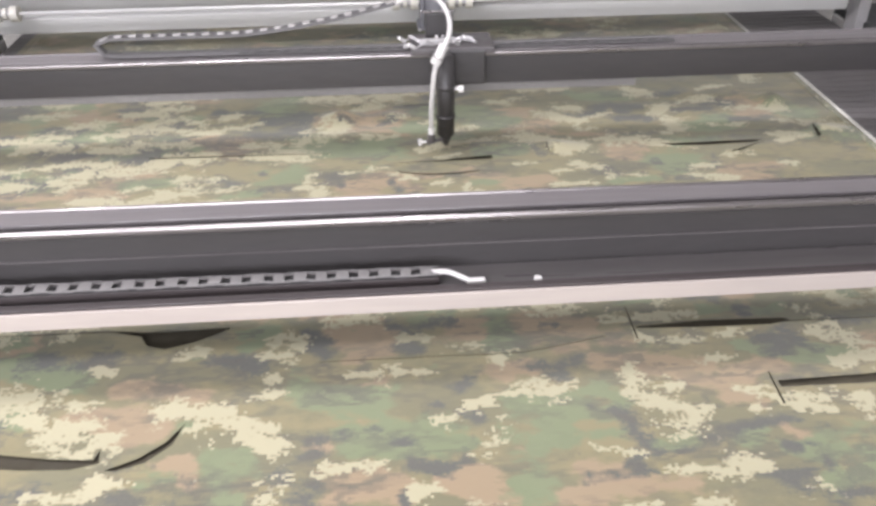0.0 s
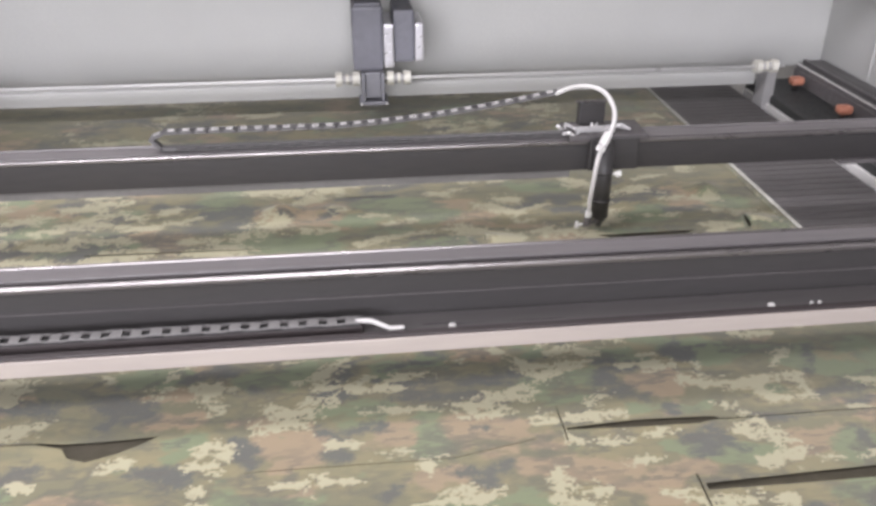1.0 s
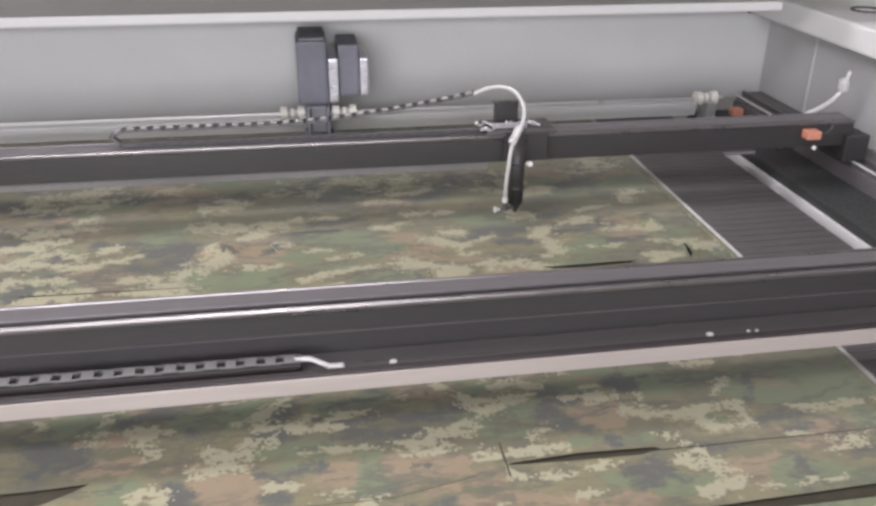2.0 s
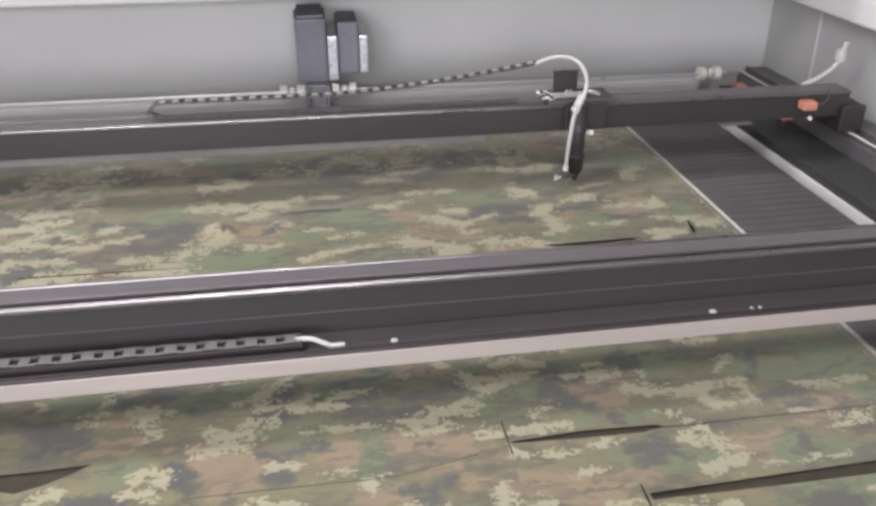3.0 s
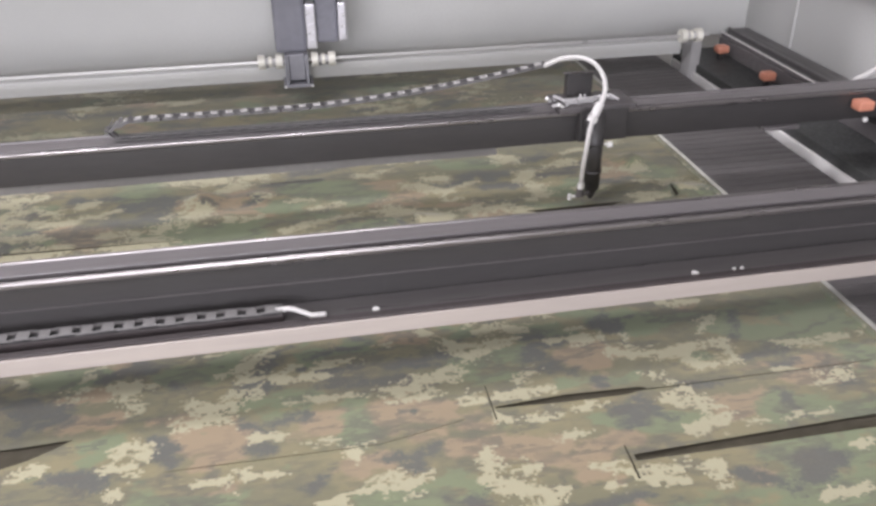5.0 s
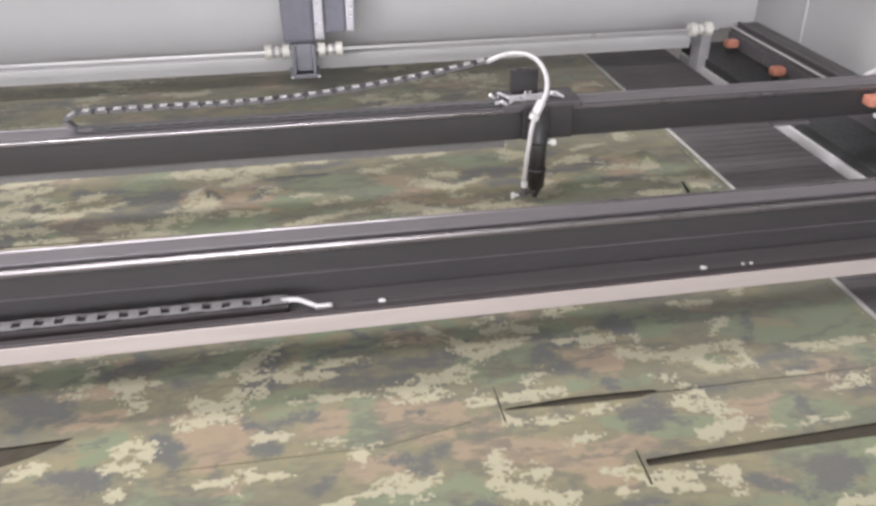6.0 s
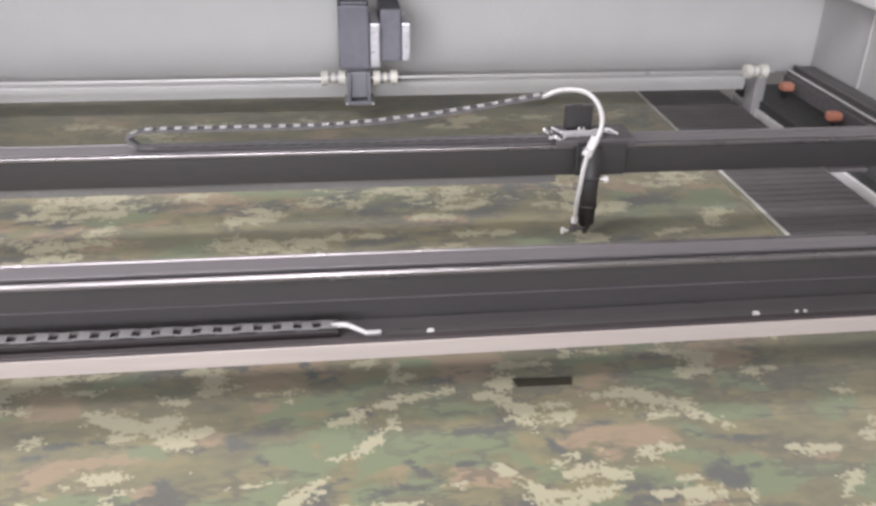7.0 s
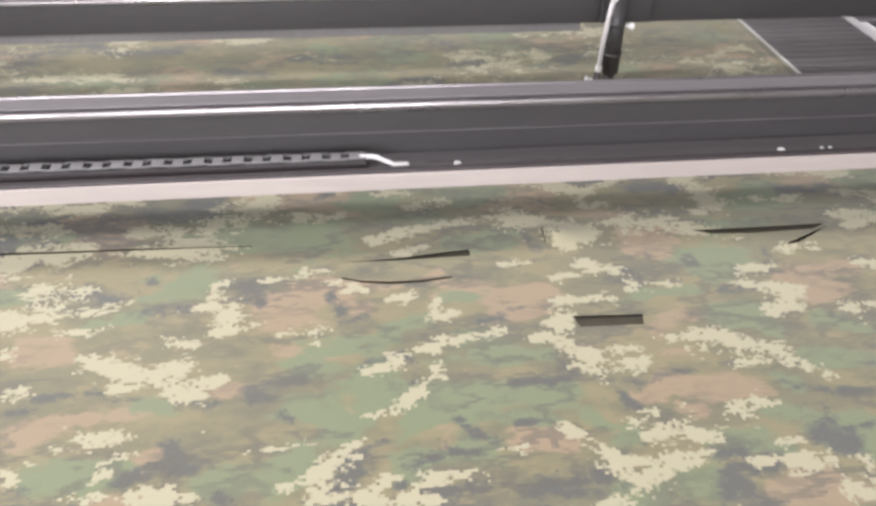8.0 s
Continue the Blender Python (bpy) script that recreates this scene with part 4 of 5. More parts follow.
blotch("sand", "middle", [(0.12, 0.018, 0.151, 0.013, 0.005), (0.127, -0, 0.156, 0.002, 0.006), (0.154, 0.007, 0.195, 0.019, 0.004), (0.099, -0.017, 0.13, -0.018, 0.003), (0.037, 0.033, 0.062, 0.034, 0.002), (-0.008, 0.012, 0.022, 0.014, 0.004), (0.244, 0.023, 0.267, 0.027, 0.002), (0.24, 0.005, 0.266, 0.008, 0.004), (0.243, -0.006, 0.256, -0.004, 0.003), (0.278, 0.007, 0.284, -0.014, 0.006), (0.282, -0.019, 0.292, -0.03, 0.004), (0.212, 0.007, 0.236, 0.006, 0.002), (0.007, 0.16, 0.063, 0.163, 0.005), (0.018, 0.189, 0.023, 0.196, 0.006), (0.004, 0.126, 0.005, 0.112, 0.002)])
blotch("green", "middle", [(-0.23, 0.25, -0.196, 0.256, 0.012), (-0.289, 0.207, -0.243, 0.211, 0.004), (-0.097, 0.134, -0.001, 0.094, 0.012), (-0.104, 0.085, -0.062, 0.076, 0.01), (-0.129, 0.081, -0.109, 0.082, 0.003), (-0.22, 0.107, -0.206, 0.1, 0.005), (-0.287, 0.037, -0.242, 0.038, 0.007), (-0.292, 0.027, -0.283, 0.022, 0.002), (-0.164, 0.021, -0.126, 0.022, 0.008), (-0.125, 0.008, -0.095, 0.03, 0.005), (-0.03, 0.056, -0.002, 0.076, 0.01), (-0.079, 0.153, -0.032, 0.163, 0.006), (-0.036, 0.178, -0.002, 0.191, 0.005), (0.011, 0.132, 0.086, 0.132, 0.01), (0.004, 0.1, 0.094, 0.086, 0.01), (0.026, 0.074, 0.088, 0.059, 0.004), (0.114, 0.06, 0.128, 0.047, 0.005), (0.129, 0.036, 0.141, 0.046, 0.004)])
blotch("green", "middle", [(0.264, 0.244, 0.299, 0.25, 0.016), (0.267, 0.168, 0.29, 0.174, 0.012), (0.283, 0.159, 0.303, 0.146, 0.005), (0.198, 0.206, 0.252, 0.21, 0.003), (0.199, 0.03, 0.243, 0.032, 0.007), (0.25, 0.037, 0.252, 0.014, 0.002), (0.15, -0.017, 0.2, -0.012, 0.006), (0.265, 0.103, 0.292, 0.081, 0.003), (0.029, 0.166, 0.061, 0.155, 0.002), (0.021, 0.221, 0.036, 0.22, 0.005), (0.312, 0.113, 0.364, 0.101, 0.005), (0.307, 0.02, 0.313, 0.009, 0.004), (0.351, 0.161, 0.386, 0.142, 0.006)])
blotch("tan", "middle", [(-0.128, 0.217, -0.094, 0.23, 0.016), (-0.132, 0.194, -0.098, 0.199, 0.008), (-0.07, 0.196, -0.05, 0.206, 0.003), (-0.175, 0.115, -0.152, 0.107, 0.003), (-0.34, 0.162, -0.306, 0.166, 0.007), (-0.309, 0.086, -0.267, 0.094, 0.007), (-0.246, 0.092, -0.226, 0.096, 0.003), (-0.343, 0.19, -0.297, 0.186, 0.002), (-0.232, 0.042, -0.213, 0.045, 0.003), (-0.103, 0.035, -0.095, 0.03, 0.002), (-0.059, 0.236, 0.016, 0.247, 0.003), (-0.125, 0.157, -0.079, 0.15, 0.003), (0.021, 0.221, 0.114, 0.221, 0.007), (0.066, 0.185, 0.108, 0.193, 0.004), (0.198, 0.158, 0.234, 0.175, 0.006), (0.182, 0.124, 0.217, 0.128, 0.003), (0.19, 0.09, 0.245, 0.079, 0.008), (0.182, 0.066, 0.201, 0.058, 0.004)])
blotch("tan", "middle", [(0.361, 0.227, 0.398, 0.233, 0.013), (0.356, 0.193, 0.384, 0.207, 0.009), (0.056, 0.048, 0.091, 0.034, 0.004), (0.251, -0.006, 0.283, -0.024, 0.006), (0.155, 0.08, 0.173, 0.079, 0.003), (0.211, 0.286, 0.232, 0.265, 0.009), (-0.001, 0.059, 0.021, 0.062, 0.002)])
blotch("slate", "middle", [(-0.303, 0.248, -0.277, 0.242, 0.007), (-0.294, 0.231, -0.258, 0.244, 0.002), (-0.244, 0.219, -0.211, 0.22, 0.007), (-0.248, 0.269, -0.24, 0.255, 0.002), (-0.164, 0.236, -0.147, 0.243, 0.009), (-0.156, 0.261, -0.143, 0.218, 0.003), (-0.084, 0.23, -0.074, 0.205, 0.003), (-0.074, 0.189, -0.055, 0.195, 0.003), (-0.33, 0.102, -0.311, 0.106, 0.003), (-0.31, 0.118, -0.26, 0.12, 0.002), (-0.255, 0.116, -0.233, 0.108, 0.002), (-0.149, 0.113, -0.106, 0.122, 0.003), (-0.143, 0.1, -0.127, 0.105, 0.005), (-0.122, 0.092, -0.1, 0.062, 0.002), (-0.2, 0.06, -0.19, 0.043, 0.005), (-0.208, 0.04, -0.186, 0.045, 0.006), (-0.21, 0.03, -0.188, 0.033, 0.002), (-0.075, 0.033, -0.059, 0.042, 0.005)])
blotch("slate", "middle", [(-0.079, 0.013, -0.064, 0.022, 0.002), (-0.055, 0.047, -0.038, 0.054, 0.002), (-0.027, 0.102, -0.017, 0.114, 0.003), (-0.03, 0.129, -0.016, 0.134, 0.003), (-0.061, 0.131, -0.024, 0.148, 0.002), (-0.202, 0.1, -0.169, 0.1, 0.002), (-0.032, 0.029, -0.006, 0.032, 0.002), (-0.041, 0.005, -0.029, 0.014, 0.002), (-0.39, 0.298, -0.346, 0.303, 0.006), (0.046, 0.179, 0.066, 0.185, 0.004), (0.069, 0.2, 0.088, 0.195, 0.002), (0.099, 0.131, 0.109, 0.11, 0.005), (0.092, 0.098, 0.103, 0.104, 0.003), (0.057, 0.102, 0.089, 0.105, 0.002), (0.013, 0.069, 0.024, 0.056, 0.003), (0.023, 0.051, 0.039, 0.044, 0.002), (-0.003, 0.037, 0.029, 0.034, 0.002), (0.058, 0.059, 0.088, 0.059, 0.002)])
blotch("slate", "middle", [(0.159, 0.093, 0.19, 0.103, 0.003), (0.146, 0.081, 0.152, 0.069, 0.003), (0.13, 0.025, 0.146, 0.035, 0.002), (0.19, 0.103, 0.254, 0.111, 0.002), (0.19, 0.25, 0.2, 0.231, 0.006), (0.169, 0.234, 0.203, 0.222, 0.003), (0.272, 0.208, 0.322, 0.212, 0.002), (0.34, 0.266, 0.329, 0.23, 0.003), (0.298, 0.056, 0.296, 0.033, 0.004), (0.274, 0.023, 0.292, 0.033, 0.002), (0.296, 0.033, 0.327, 0.036, 0.002), (0.206, -0.007, 0.204, -0.031, 0.004), (0.198, 0.004, 0.212, -0.003, 0.002), (0.275, 0.083, 0.309, 0.076, 0.002), (0.307, 0.074, 0.346, 0.07, 0.002), (0.351, 0.102, 0.364, 0.101, 0.002), (0.26, 0.263, 0.259, 0.244, 0.002), (0.106, 0.325, 0.116, 0.284, 0.003)])
blotch("sand", "rear", [(-0.39, 0.668, -0.323, 0.633, 0.018), (-0.275, 0.662, -0.201, 0.638, 0.015), (0.114, 0.678, 0.166, 0.63, 0.018)])
blotch("green", "rear", [(-0.02, 0.659, 0.054, 0.648, 0.026)])
blotch("tan", "rear", [(-0.254, 0.634, -0.182, 0.616, 0.019)])
blotch("sand", "margin", [(0.449, 0.067, 0.466, 0.082, 0.007), (0.452, 0.127, 0.465, 0.135, 0.006)])
blotch("green", "margin", [(0.437, 0.11, 0.456, 0.113, 0.012)])
blotch("sand", "corner_and_lit_flap", [(0.507, 0.334, 0.552, 0.334, 0.007), (0.44, 0.298, 0.49, 0.318, 0.006), (0.508, 0.316, 0.53, 0.312, 0.004)])
# pale strokes on the raised flaps paint in the light they catch
blotch("sand", "corner_and_lit_flap", [(0.508, 0.338, 0.545, 0.33, 0.01), (0.512, 0.322, 0.548, 0.316, 0.009), (0.136, 0.304, 0.178, 0.3, 0.01)])
blotch("green", "corner_and_lit_flap", [(0.515, 0.315, 0.55, 0.31, 0.014)])

rng = random.Random(11)
for colour, count in (("sand", 150), ("slate", 110), ("green", 60), ("tan", 60)):
    for _ in range(count):
        x, y = rng.uniform(-0.7, 0.55), rng.uniform(0.54, 1.0)
        for x, y in ((x, y), (rng.uniform(-0.7, -0.40), rng.uniform(-0.35, 0.54))):
            if rng.random() < 0.55:
                blotch(colour, "rest", [(x, y, x + rng.uniform(0.02, 0.07), y + rng.uniform(-0.012, 0.02), rng.uniform(0.006, 0.018))])
for colour, values in drawn.items():
    layer = cloth.data.attributes.new(colour, "FLOAT", "POINT")
    layer.data.foreach_set("value", values.astype(np.float32))

bm = bmesh.new()
add_box(bm, 0.5675, 0.5735, -1.0, 1.33, 0.0015, 0.0035)
part("selvedge", bm, M_SELV, cloth, "pale selvedge of the cloth")
# added sheet: its dark colour stands in for shade in the open cuts
part("slit_backing", block(-0.715, 0.562, -0.99, 1.32, -0.0002, 0.0013), M_UNDER, cloth, "added dark olive backing sheet that stands in for the shade inside the cuts")

# ---- drag chains ----
PITCH = 0.0185


def chain_link_mesh(side_index, low=0.0004, bar=0.0048):
    bm = bmesh.new()
    for s in (-1, 1):
        add_box(bm, -0.0105, 0.0105, s * 0.0060 - 0.0008, s * 0.0060 + 0.0008, low, 0.0036, 0.0, side_index)
    add_box(bm, -bar, bar, -0.0051, 0.0051, 0.0022, 0.0038)
    add_box(bm, -0.0090, 0.0090, -0.0049, 0.0049, -0.0010, 0.0004, index=1)
    ob = part("chain_link", bm, [M_CHAIN, M_CHAINDARK])
    mesh = ob.data
    bpy.data.objects.remove(ob)
    return mesh


LINK = chain_link_mesh(0, 0.0022)
LINK_INNER = chain_link_mesh(0, 0.0024, 0.0056)
LINK_FAR = chain_link_mesh(1, 0.0, 0.0044)
LINK_FAR.materials[0] = M_LINKBAR
LINK_FAR.materials[1] = M_CHAINGREY
LINK_DARK = LINK.copy()
LINK_DARK.materials.clear()
LINK_DARK.materials.append(M_CHAINGREY)
LINK_DARK.materials.append(M_GREYTOP)

# ---- near gantry ----


def rising(bm):
    """The ledge is bolted on a little askew: it rises slowly to the right."""
    bmesh.ops.transform(bm, matrix=Matrix.Translation((-0.3, 0, 0.91)) @ Matrix.Rotation(radians(-0.26), 4, "Y") @ Matrix.Translation((0.3, 0, -0.91)), verts=bm.verts)
    return bm


near_gantry = tagged(empty("near_gantry"), "black gantry beam with bare aluminium edges across the bed", "gantry")
ZT = 0.969
part("beam", extrude_x([(0.027, 0.905), (0.027, ZT - 0.006), (0.066, ZT - 0.006), (0.066, 0.905)], -0.86, 0.86, 0.0008), M_BLACK, near_gantry)
part("top_plate", block(-0.86, 0.86, 0.0395, 0.0630, ZT - 0.006, ZT - 0.001, bevel=0.0008), M_GREYTOP, near_gantry, "grey steel top face")
part("front_edge", block(-0.86, 0.86, 0.0240, 0.0300, ZT - 0.0075, ZT, bevel=0.0024), M_ALU, near_gantry, "bare aluminium edge strip")
part("rear_edge", block(-0.86, 0.86, 0.0635, 0.0685, ZT - 0.007, ZT, bevel=0.0022), M_ALU, near_gantry, "bare aluminium edge strip")
part("face_groove", block(-0.86, 0.86, 0.0255, 0.0272, 0.9375, 0.9395), M_DARK, near_gantry)
part("chain_ledge", rising(block(-0.86, 0.86, -0.0118, 0.0268, 0.905, 0.9135, bevel=0.001)), M_LEDGE, near_gantry, "dark ledge on which the chain lies")
part("front_lip", rising(block(-0.86, 0.86, -0.0205, -0.0120, 0.902, 0.9200, bevel=0.001)), M_LIP, near_gantry)
part("front_strip", rising(block(-0.86, 0.86, -0.0235, -0.0207, 0.901, 0.9178, bevel=0.0008)), M_PINK, near_gantry, "pale pinkish strip along the lower edge")
near_chain = tagged(empty("drag_chain"), "grey plastic drag chain lying on the near gantry's ledge", "cable chain", "drag chains")
for k in range(42):
    shared("chain_link", LINK if k % 2 else LINK_INNER, (-0.056 - PITCH * k, 0.003, 0.9232 - 0.0005 * (k % 2)), near_chain)
part("chain_tray", block(-0.86, -0.045, -0.0030, 0.010, 0.9137, 0.9225, bevel=0.001), M_LIP, near_gantry)
part("cable_end", tube([(-0.052, 0.002, 0.925), (-0.038, 0.002, 0.925), (-0.027, 0.0, 0.921), (-0.018, -0.003, 0.918), (-0.006, -0.004, 0.9175)], 0.0026), M_HOSE, near_chain, "white cable end", True)
part("cable_plug", block(-0.021, -0.004, -0.008, 0.0, 0.9137, 0.9205, bevel=0.003), M_HOSE, near_chain)
for x in (0.043, 0.372, 0.415, 0.424):
    r = 0.0036 if x < 0.4 else 0.0018
    part("screw", rising(rod((x, -0.001, 0.9132), (x, -0.001, 0.9152), r, 12)), M_COVER, near_gantry, "bright screw head")
for side in (-1, 1):
    x = side * 0.8655
    part("end_carriage", block(x - 0.021, x + 0.021, -0.03, 0.12, 0.9005, 0.962, bevel=0.003), M_BLACK, near_gantry)

# ---- far gantry: its origin lies below the beam's front face ----
far_gantry = tagged(empty("far_gantry"), "black gantry beam carrying the laser head", "gantry")
part("beam", extrude_x([(0.002, 0.926), (0.002, ZT - 0.006), (0.045, ZT - 0.006), (0.045, 0.926)], -0.86, 0.86, 0.0008), M_BLACK, far_gantry)
part("top_plate", block(-0.86, 0.86, 0.011, 0.041, ZT - 0.006, ZT - 0.001, bevel=0.0008), M_GREYTOP, far_gantry, "grey steel top face")
part("front_edge", block(-0.86, 0.86, 0.0, 0.0035, ZT - 0.0055, ZT, bevel=0.0014), M_ALU, far_gantry, "dull aluminium edge strip")
part("rear_edge", block(-0.86, 0.86, 0.0425, 0.047, ZT - 0.009, ZT, bevel=0.0015), M_GREYTOP, far_gantry)
part("lower_strip", block(-0.86, 0.25, 0.006, 0.040, 0.914, 0.9255, bevel=0.001), M_CHAIN, far_gantry, "grey strip under the beam")
part("belt_bracket", block(0.635, 0.690, -0.006, 0.03, 0.921, 0.9258, bevel=0.001), M_GREYTOP, far_gantry, "small grey bracket")
for side in (-1, 1):
    x = side * 0.8655
    part("end_carriage", block(x - 0.021, x + 0.021, -0.01, 0.10, 0.9005, 0.945, bevel=0.003), M_BLACK, far_gantry)
bm = bmesh.new()
add_box(bm, 0.766, 0.790, -0.022, -0.001, 0.945, 0.959, 0.003)
part("limit_sensor", bm, M_ORANGE, far_gantry, "small orange proximity sensor")
part("side_cable", tube([(0.80, 0.05, 0.966), (0.83, 0.055, 0.976), (0.855, 0.06, 0.989), (0.866, 0.06, 1.005), (0.88, 0.07, 1.03)], 0.004), M_HOSE, far_gantry, "white cable", True)

part("cable_clip", block(0.858, 0.874, 0.052, 0.070, 0.998, 1.022, bevel=0.007), M_HOSE, far_gantry, "pale cable clip")
part("sensor_wire", tube([(0.790, -0.012, 0.952), (0.806, -0.010, 0.953), (0.818, -0.004, 0.961), (0.820, 0.004, 0.972)], 0.0012, 8), M_DARK, far_gantry, "thin sensor wire", True)
part("end_screw", rod((0.785, -0.012, 0.930), (0.785, -0.016, 0.930), 0.0035, 12), M_COVER, far_gantry, "bright screw head")

# laser head on its carriage: its origin slides along the beam
head = tagged(empty("laser_module"), "black laser head with a white air hose on the far gantry", "laser head")
part("carriage_plate", block(-0.034, 0.034, -0.012, -0.001, 0.930, 0.976, bevel=0.002), M_BLACK, head)
part("top_bracket", block(-0.062, 0.046, -0.010, 0.05, 0.9705, 0.979, bevel=0.002), M_DARK, head)
fit_rng = random.Random(5)
for k in range(20):
    x, y = -0.072 + 0.0048 * k + fit_rng.uniform(-0.003, 0.003), fit_rng.uniform(-0.008, 0.018)
    z, r = 0.9785 + fit_rng.uniform(0.001, 0.008), fit_rng.uniform(0.0014, 0.0028)
    d = Vector((fit_rng.uniform(-1, 1), fit_rng.uniform(-0.6, 0.6), fit_rng.uniform(-0.5, 0.5))).normalized() * fit_rng.uniform(0.004, 0.010)
    part("mirror_screw", rod(Vector((x, y, z)) - d, Vector((x, y, z)) + d, r * 0.85, 8), M_STEEL if k % 3 == 0 else M_POST, head, "steel mirror screw")
part("mirror_mount", block(-0.050, -0.010, 0.004, 0.012, 0.979, 0.9855, bevel=0.001), M_POST, head)
bm = bmesh.new()
add_rod(bm, (-0.021, -0.047, 0.997), (-0.029, -0.0505, 0.982), 0.0060, 10)
add_rod(bm, (-0.0295, -0.0505, 0.981), (-0.033, -0.051, 0.974), 0.0070, 6)
part("hose_joint", bm, M_HOSE, head, "white hose joint")
part("mirror_block", block(-0.040, -0.004, 0.030, 0.045, 0.979, 1.012, bevel=0.002), M_BLACK, head)
part("mirror_cap", block(-0.046, -0.002, 0.030, 0.035, 1.0125, 1.0145, bevel=0.0005), M_ALU, head, "thin bright cap plate")
bm = bmesh.new()
add_rod(bm, (-0.019, -0.033, 0.872), (-0.019, -0.033, 0.978), 0.0115, 20)
add_rod(bm, (-0.019, -0.033, 0.895), (-0.019, -0.033, 0.899), 0.0128, 20)
add_rod(bm, (-0.019, -0.033, 0.935), (-0.019, -0.033, 0.940), 0.0128, 20)
add_box(bm, -0.028, -0.008, -0.033, -0.012, 0.940, 0.972, 0.002)
part("lens_tube", bm, M_BLACK, head, "black lens tube", True)
bm = bmesh.new()
add_rod(bm, (-0.019, -0.033, 0.872), (-0.019, -0.033, 0.856), 0.0098, 20, 0.003)
part("nozzle", bm.copy(), M_BLACK, head)
bm.free()
bm = bmesh.new()
add_rod(bm, (-0.010, -0.036, 0.935), (0.003, -0.038, 0.935), 0.0016, 8)
add_rod(bm, (-0.003, -0.038, 0.935), (0.003, -0.038, 0.935), 0.0042, 12)
part("thumb_screw", bm, M_COVER, head, "cream thumb screw")
bm = bmesh.new()
add_rod(bm, (-0.024, -0.042, 0.868), (-0.045, -0.046, 0.867), 0.0026, 8)
add_rod(bm, (-0.0385, -0.046, 0.866), (-0.0385, -0.046, 0.878), 0.0050, 10)
part("air_fitting", bm, M_DARK, head, "small dark air fitting")
bm = bmesh.new()
add_rod(bm, (-0.0385, -0.047, 0.8785), (-0.0385, -0.047, 0.886), 0.0044, 10)
part("hose_nut", bm, M_STEEL, head, "bright nut at the end of the hose")
bm = bmesh.new()
add_rod(bm, (-0.0455, -0.046, 0.867), (-0.0535, -0.0465, 0.8665), 0.0018, 8)
add_rod(bm, (-0.0535, -0.0465, 0.863), (-0.0535, -0.0465, 0.871), 0.0026, 8)
part("fitting_pin", bm, M_STEEL, head, "bright pin of the air fitting")
part("air_hose", tube([(-0.078, 0.02, 1.029), (-0.056, 0.012, 1.040), (-0.036, -0.006, 1.045), (-0.022, -0.022, 1.040), (-0.014, -0.036, 1.024),
                       (-0.016, -0.045, 1.005), (-0.027, -0.050, 0.985), (-0.0335, -0.051, 0.965), (-0.0365, -0.052, 0.94), (-0.0385, -0.050, 0.91), (-0.0385, -0.047, 0.884)], 0.0031, 12), M_HOSE, head, "white air hose", True)

# the chain on the beam: anchored at the middle, it loops back to the head
CHAIN_N = 62
far_chain = tagged(empty("drag_chain"), "drag chain looping back along the far gantry to the laser head", "cable chain", "drag chains")
chain = [shared("chain_link", LINK_FAR if k < 31 else LINK_DARK, (0, 0.024, 0.98), far_chain) for k in range(CHAIN_N)]


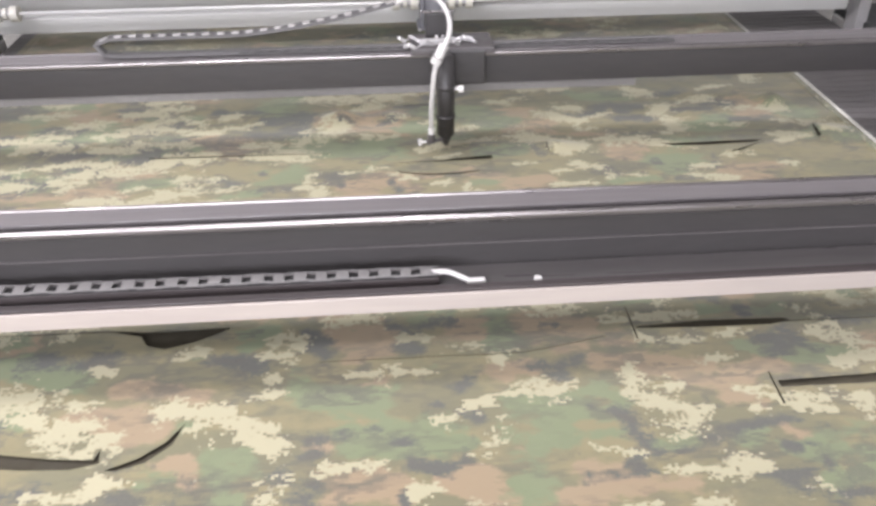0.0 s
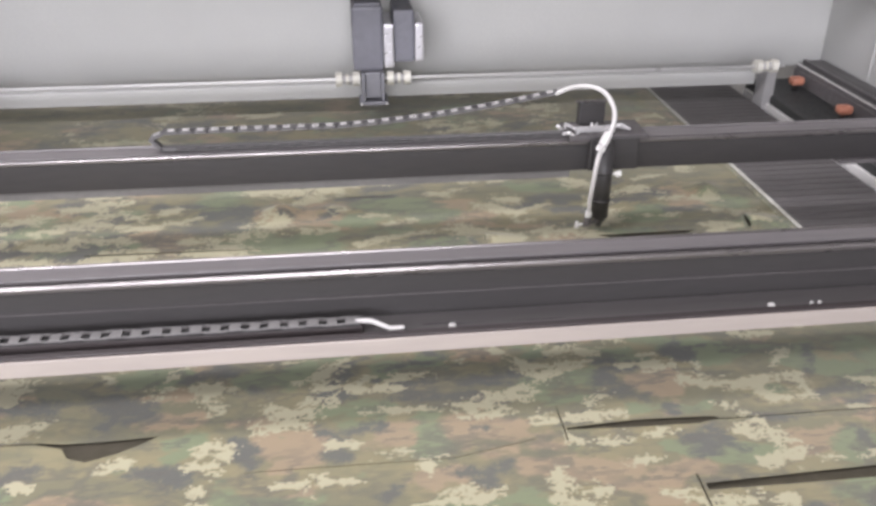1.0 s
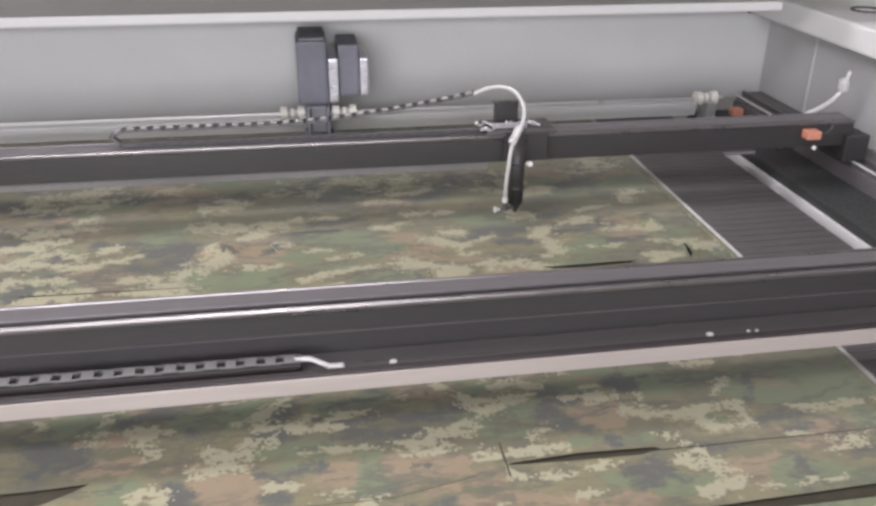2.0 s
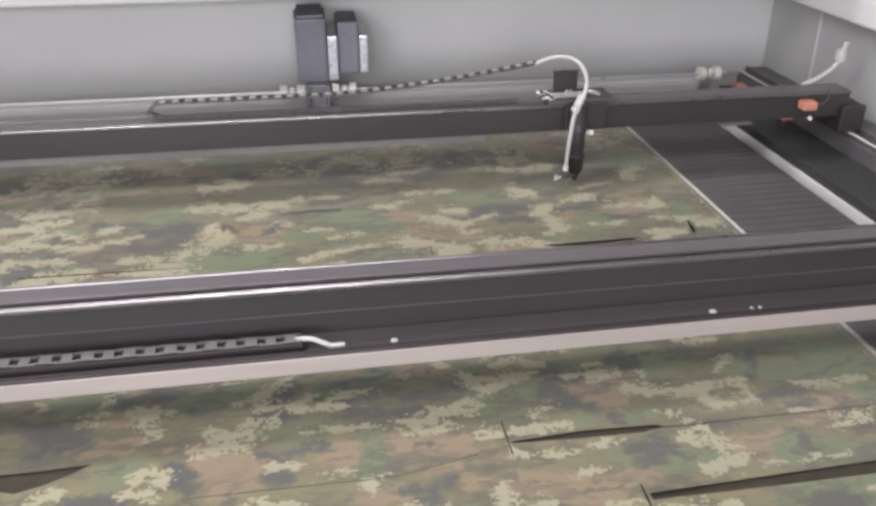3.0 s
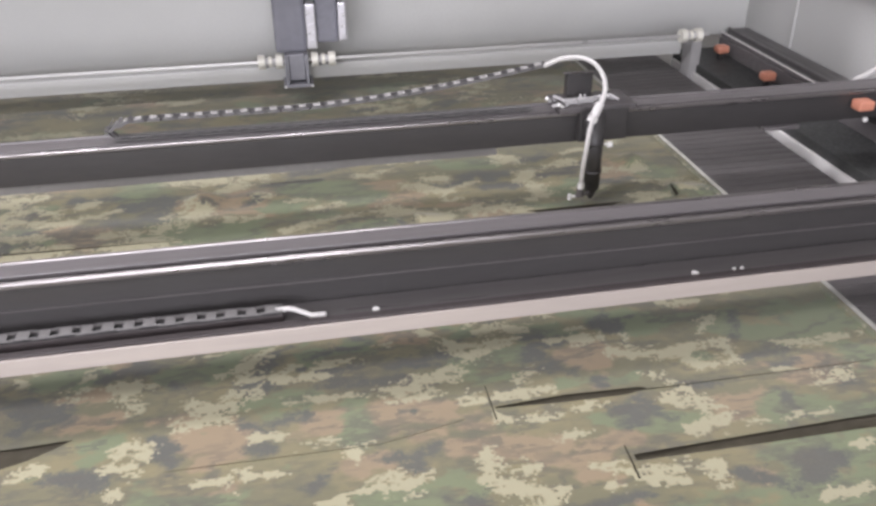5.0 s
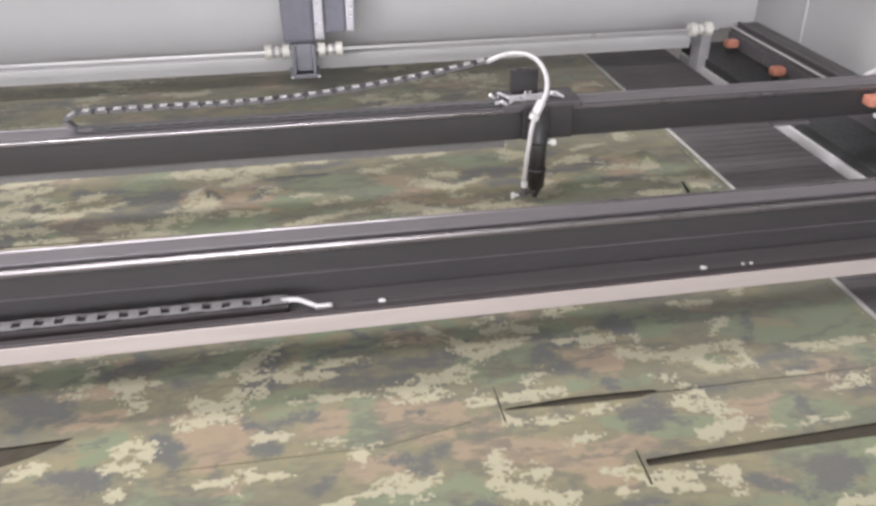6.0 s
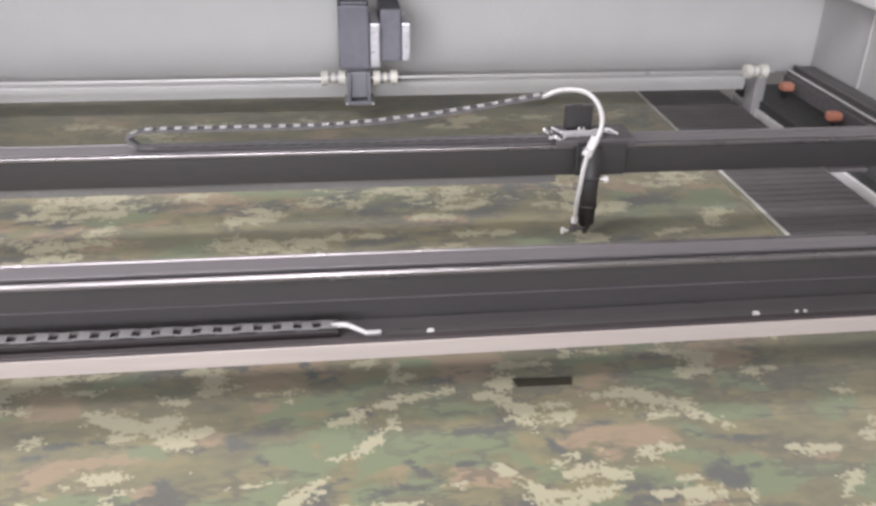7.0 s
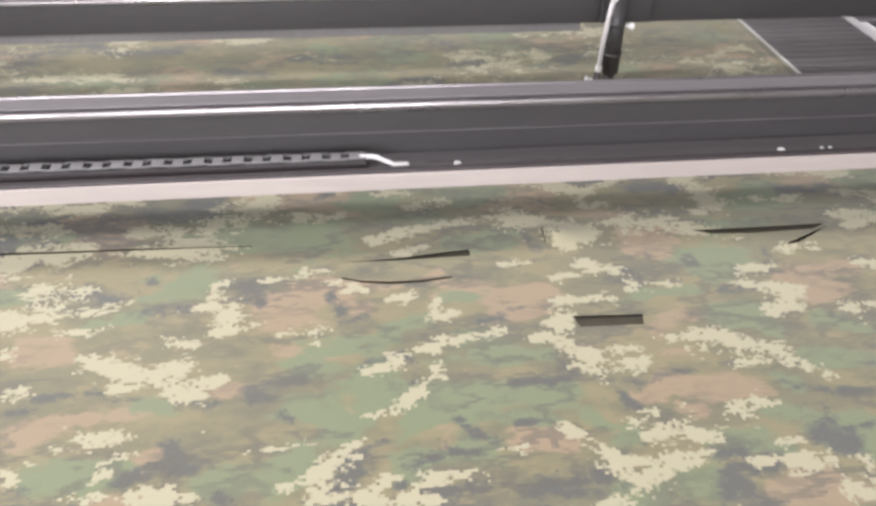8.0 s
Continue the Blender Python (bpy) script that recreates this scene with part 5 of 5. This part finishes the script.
def chain_line(hx):
    """Points along the chain from the head's hose back to the loop and the lower run, when the head is at hx."""
    end, loop_x = hx - 0.075, hx / 2 - 0.444
    low, high = ZT + 0.0045, ZT + 0.024
    pts = []
    for k in range(61):
        t = k / 60
        x = end + (loop_x + 0.01 - end) * t
        lift = 0.036 * max(0.0, 1 - t / 0.62) ** 1.7
        pts.append(Vector((x, 0.024, high + lift)))
    for k in range(1, 9):
        a = math.pi * k / 8
        pts.append(Vector((loop_x + 0.01 - 0.022 * math.sin(a), 0.024, (low + high) / 2 + (high - low) / 2 * math.cos(a))))
    pts.append(Vector((loop_x + 1.2, 0.024, low)))
    return pts


def link_poses(hx):
    pts = chain_line(hx)
    run = [0.0]
    for a, b in zip(pts, pts[1:]):
        run.append(run[-1] + (b - a).length)

    def at(s):
        k = max(i for i in range(len(run) - 1) if run[i] <= s)
        return pts[k].lerp(pts[k + 1], (s - run[k]) / (run[k + 1] - run[k]))

    out = []
    for k in range(CHAIN_N):
        a, b = at(PITCH * k), at(PITCH * (k + 1))
        way = b - a
        out.append(Matrix.Translation((a + b) / 2) @ Matrix.Rotation(math.atan2(way.z, -way.x), 4, "Y"))
    return out


# ---- what moves ----
HEAD = [
    (0.0, 0.010, 0.438), (0.5, 0.180, 0.356), (0.8, 0.275, 0.348), (1.0, 0.304, 0.349), (1.5, 0.302, 0.425), (1.7, 0.304, 0.457),
    (2.2, 0.306, 0.533), (2.8, 0.383, 0.537), (3.0, 0.405, 0.537), (3.25, 0.434, 0.533), (3.5, 0.436, 0.503), (4.0, 0.438, 0.431),
    (4.5, 0.440, 0.355), (4.7, 0.432, 0.346), (5.6, 0.307, 0.343), (5.8, 0.303, 0.343), (6.0, 0.304, 0.344), (8.0, 0.304, 0.344),
]
FEED = [(0.0, 0.094), (0.5, 0.021), (0.65, 0.003), (0.8, 0.0), (5.9, 0.0), (6.0, -0.012), (6.5, -0.090), (7.0, -0.174), (7.5, -0.257), (8.0, -0.341)]


def motions():
    walk(far_gantry, [(t, pose(0, g, 0)) for t, x, g in HEAD])
    walk(far_chain, [(t, pose(0, g, 0)) for t, x, g in HEAD])
    walk(head, [(t, pose(x, g, 0)) for t, x, g in HEAD])
    keyed = [(t, link_poses(x)) for t, x, g in HEAD]
    for k, link in enumerate(chain):
        walk(link, [(t, poses[k]) for t, poses in keyed])
    walk(cloth, [(t, pose(0, s, BED - 0.006)) for t, s in FEED])
    walk(conveyor, [(t, pose(0, s, 0)) for t, s in FEED])


motions()
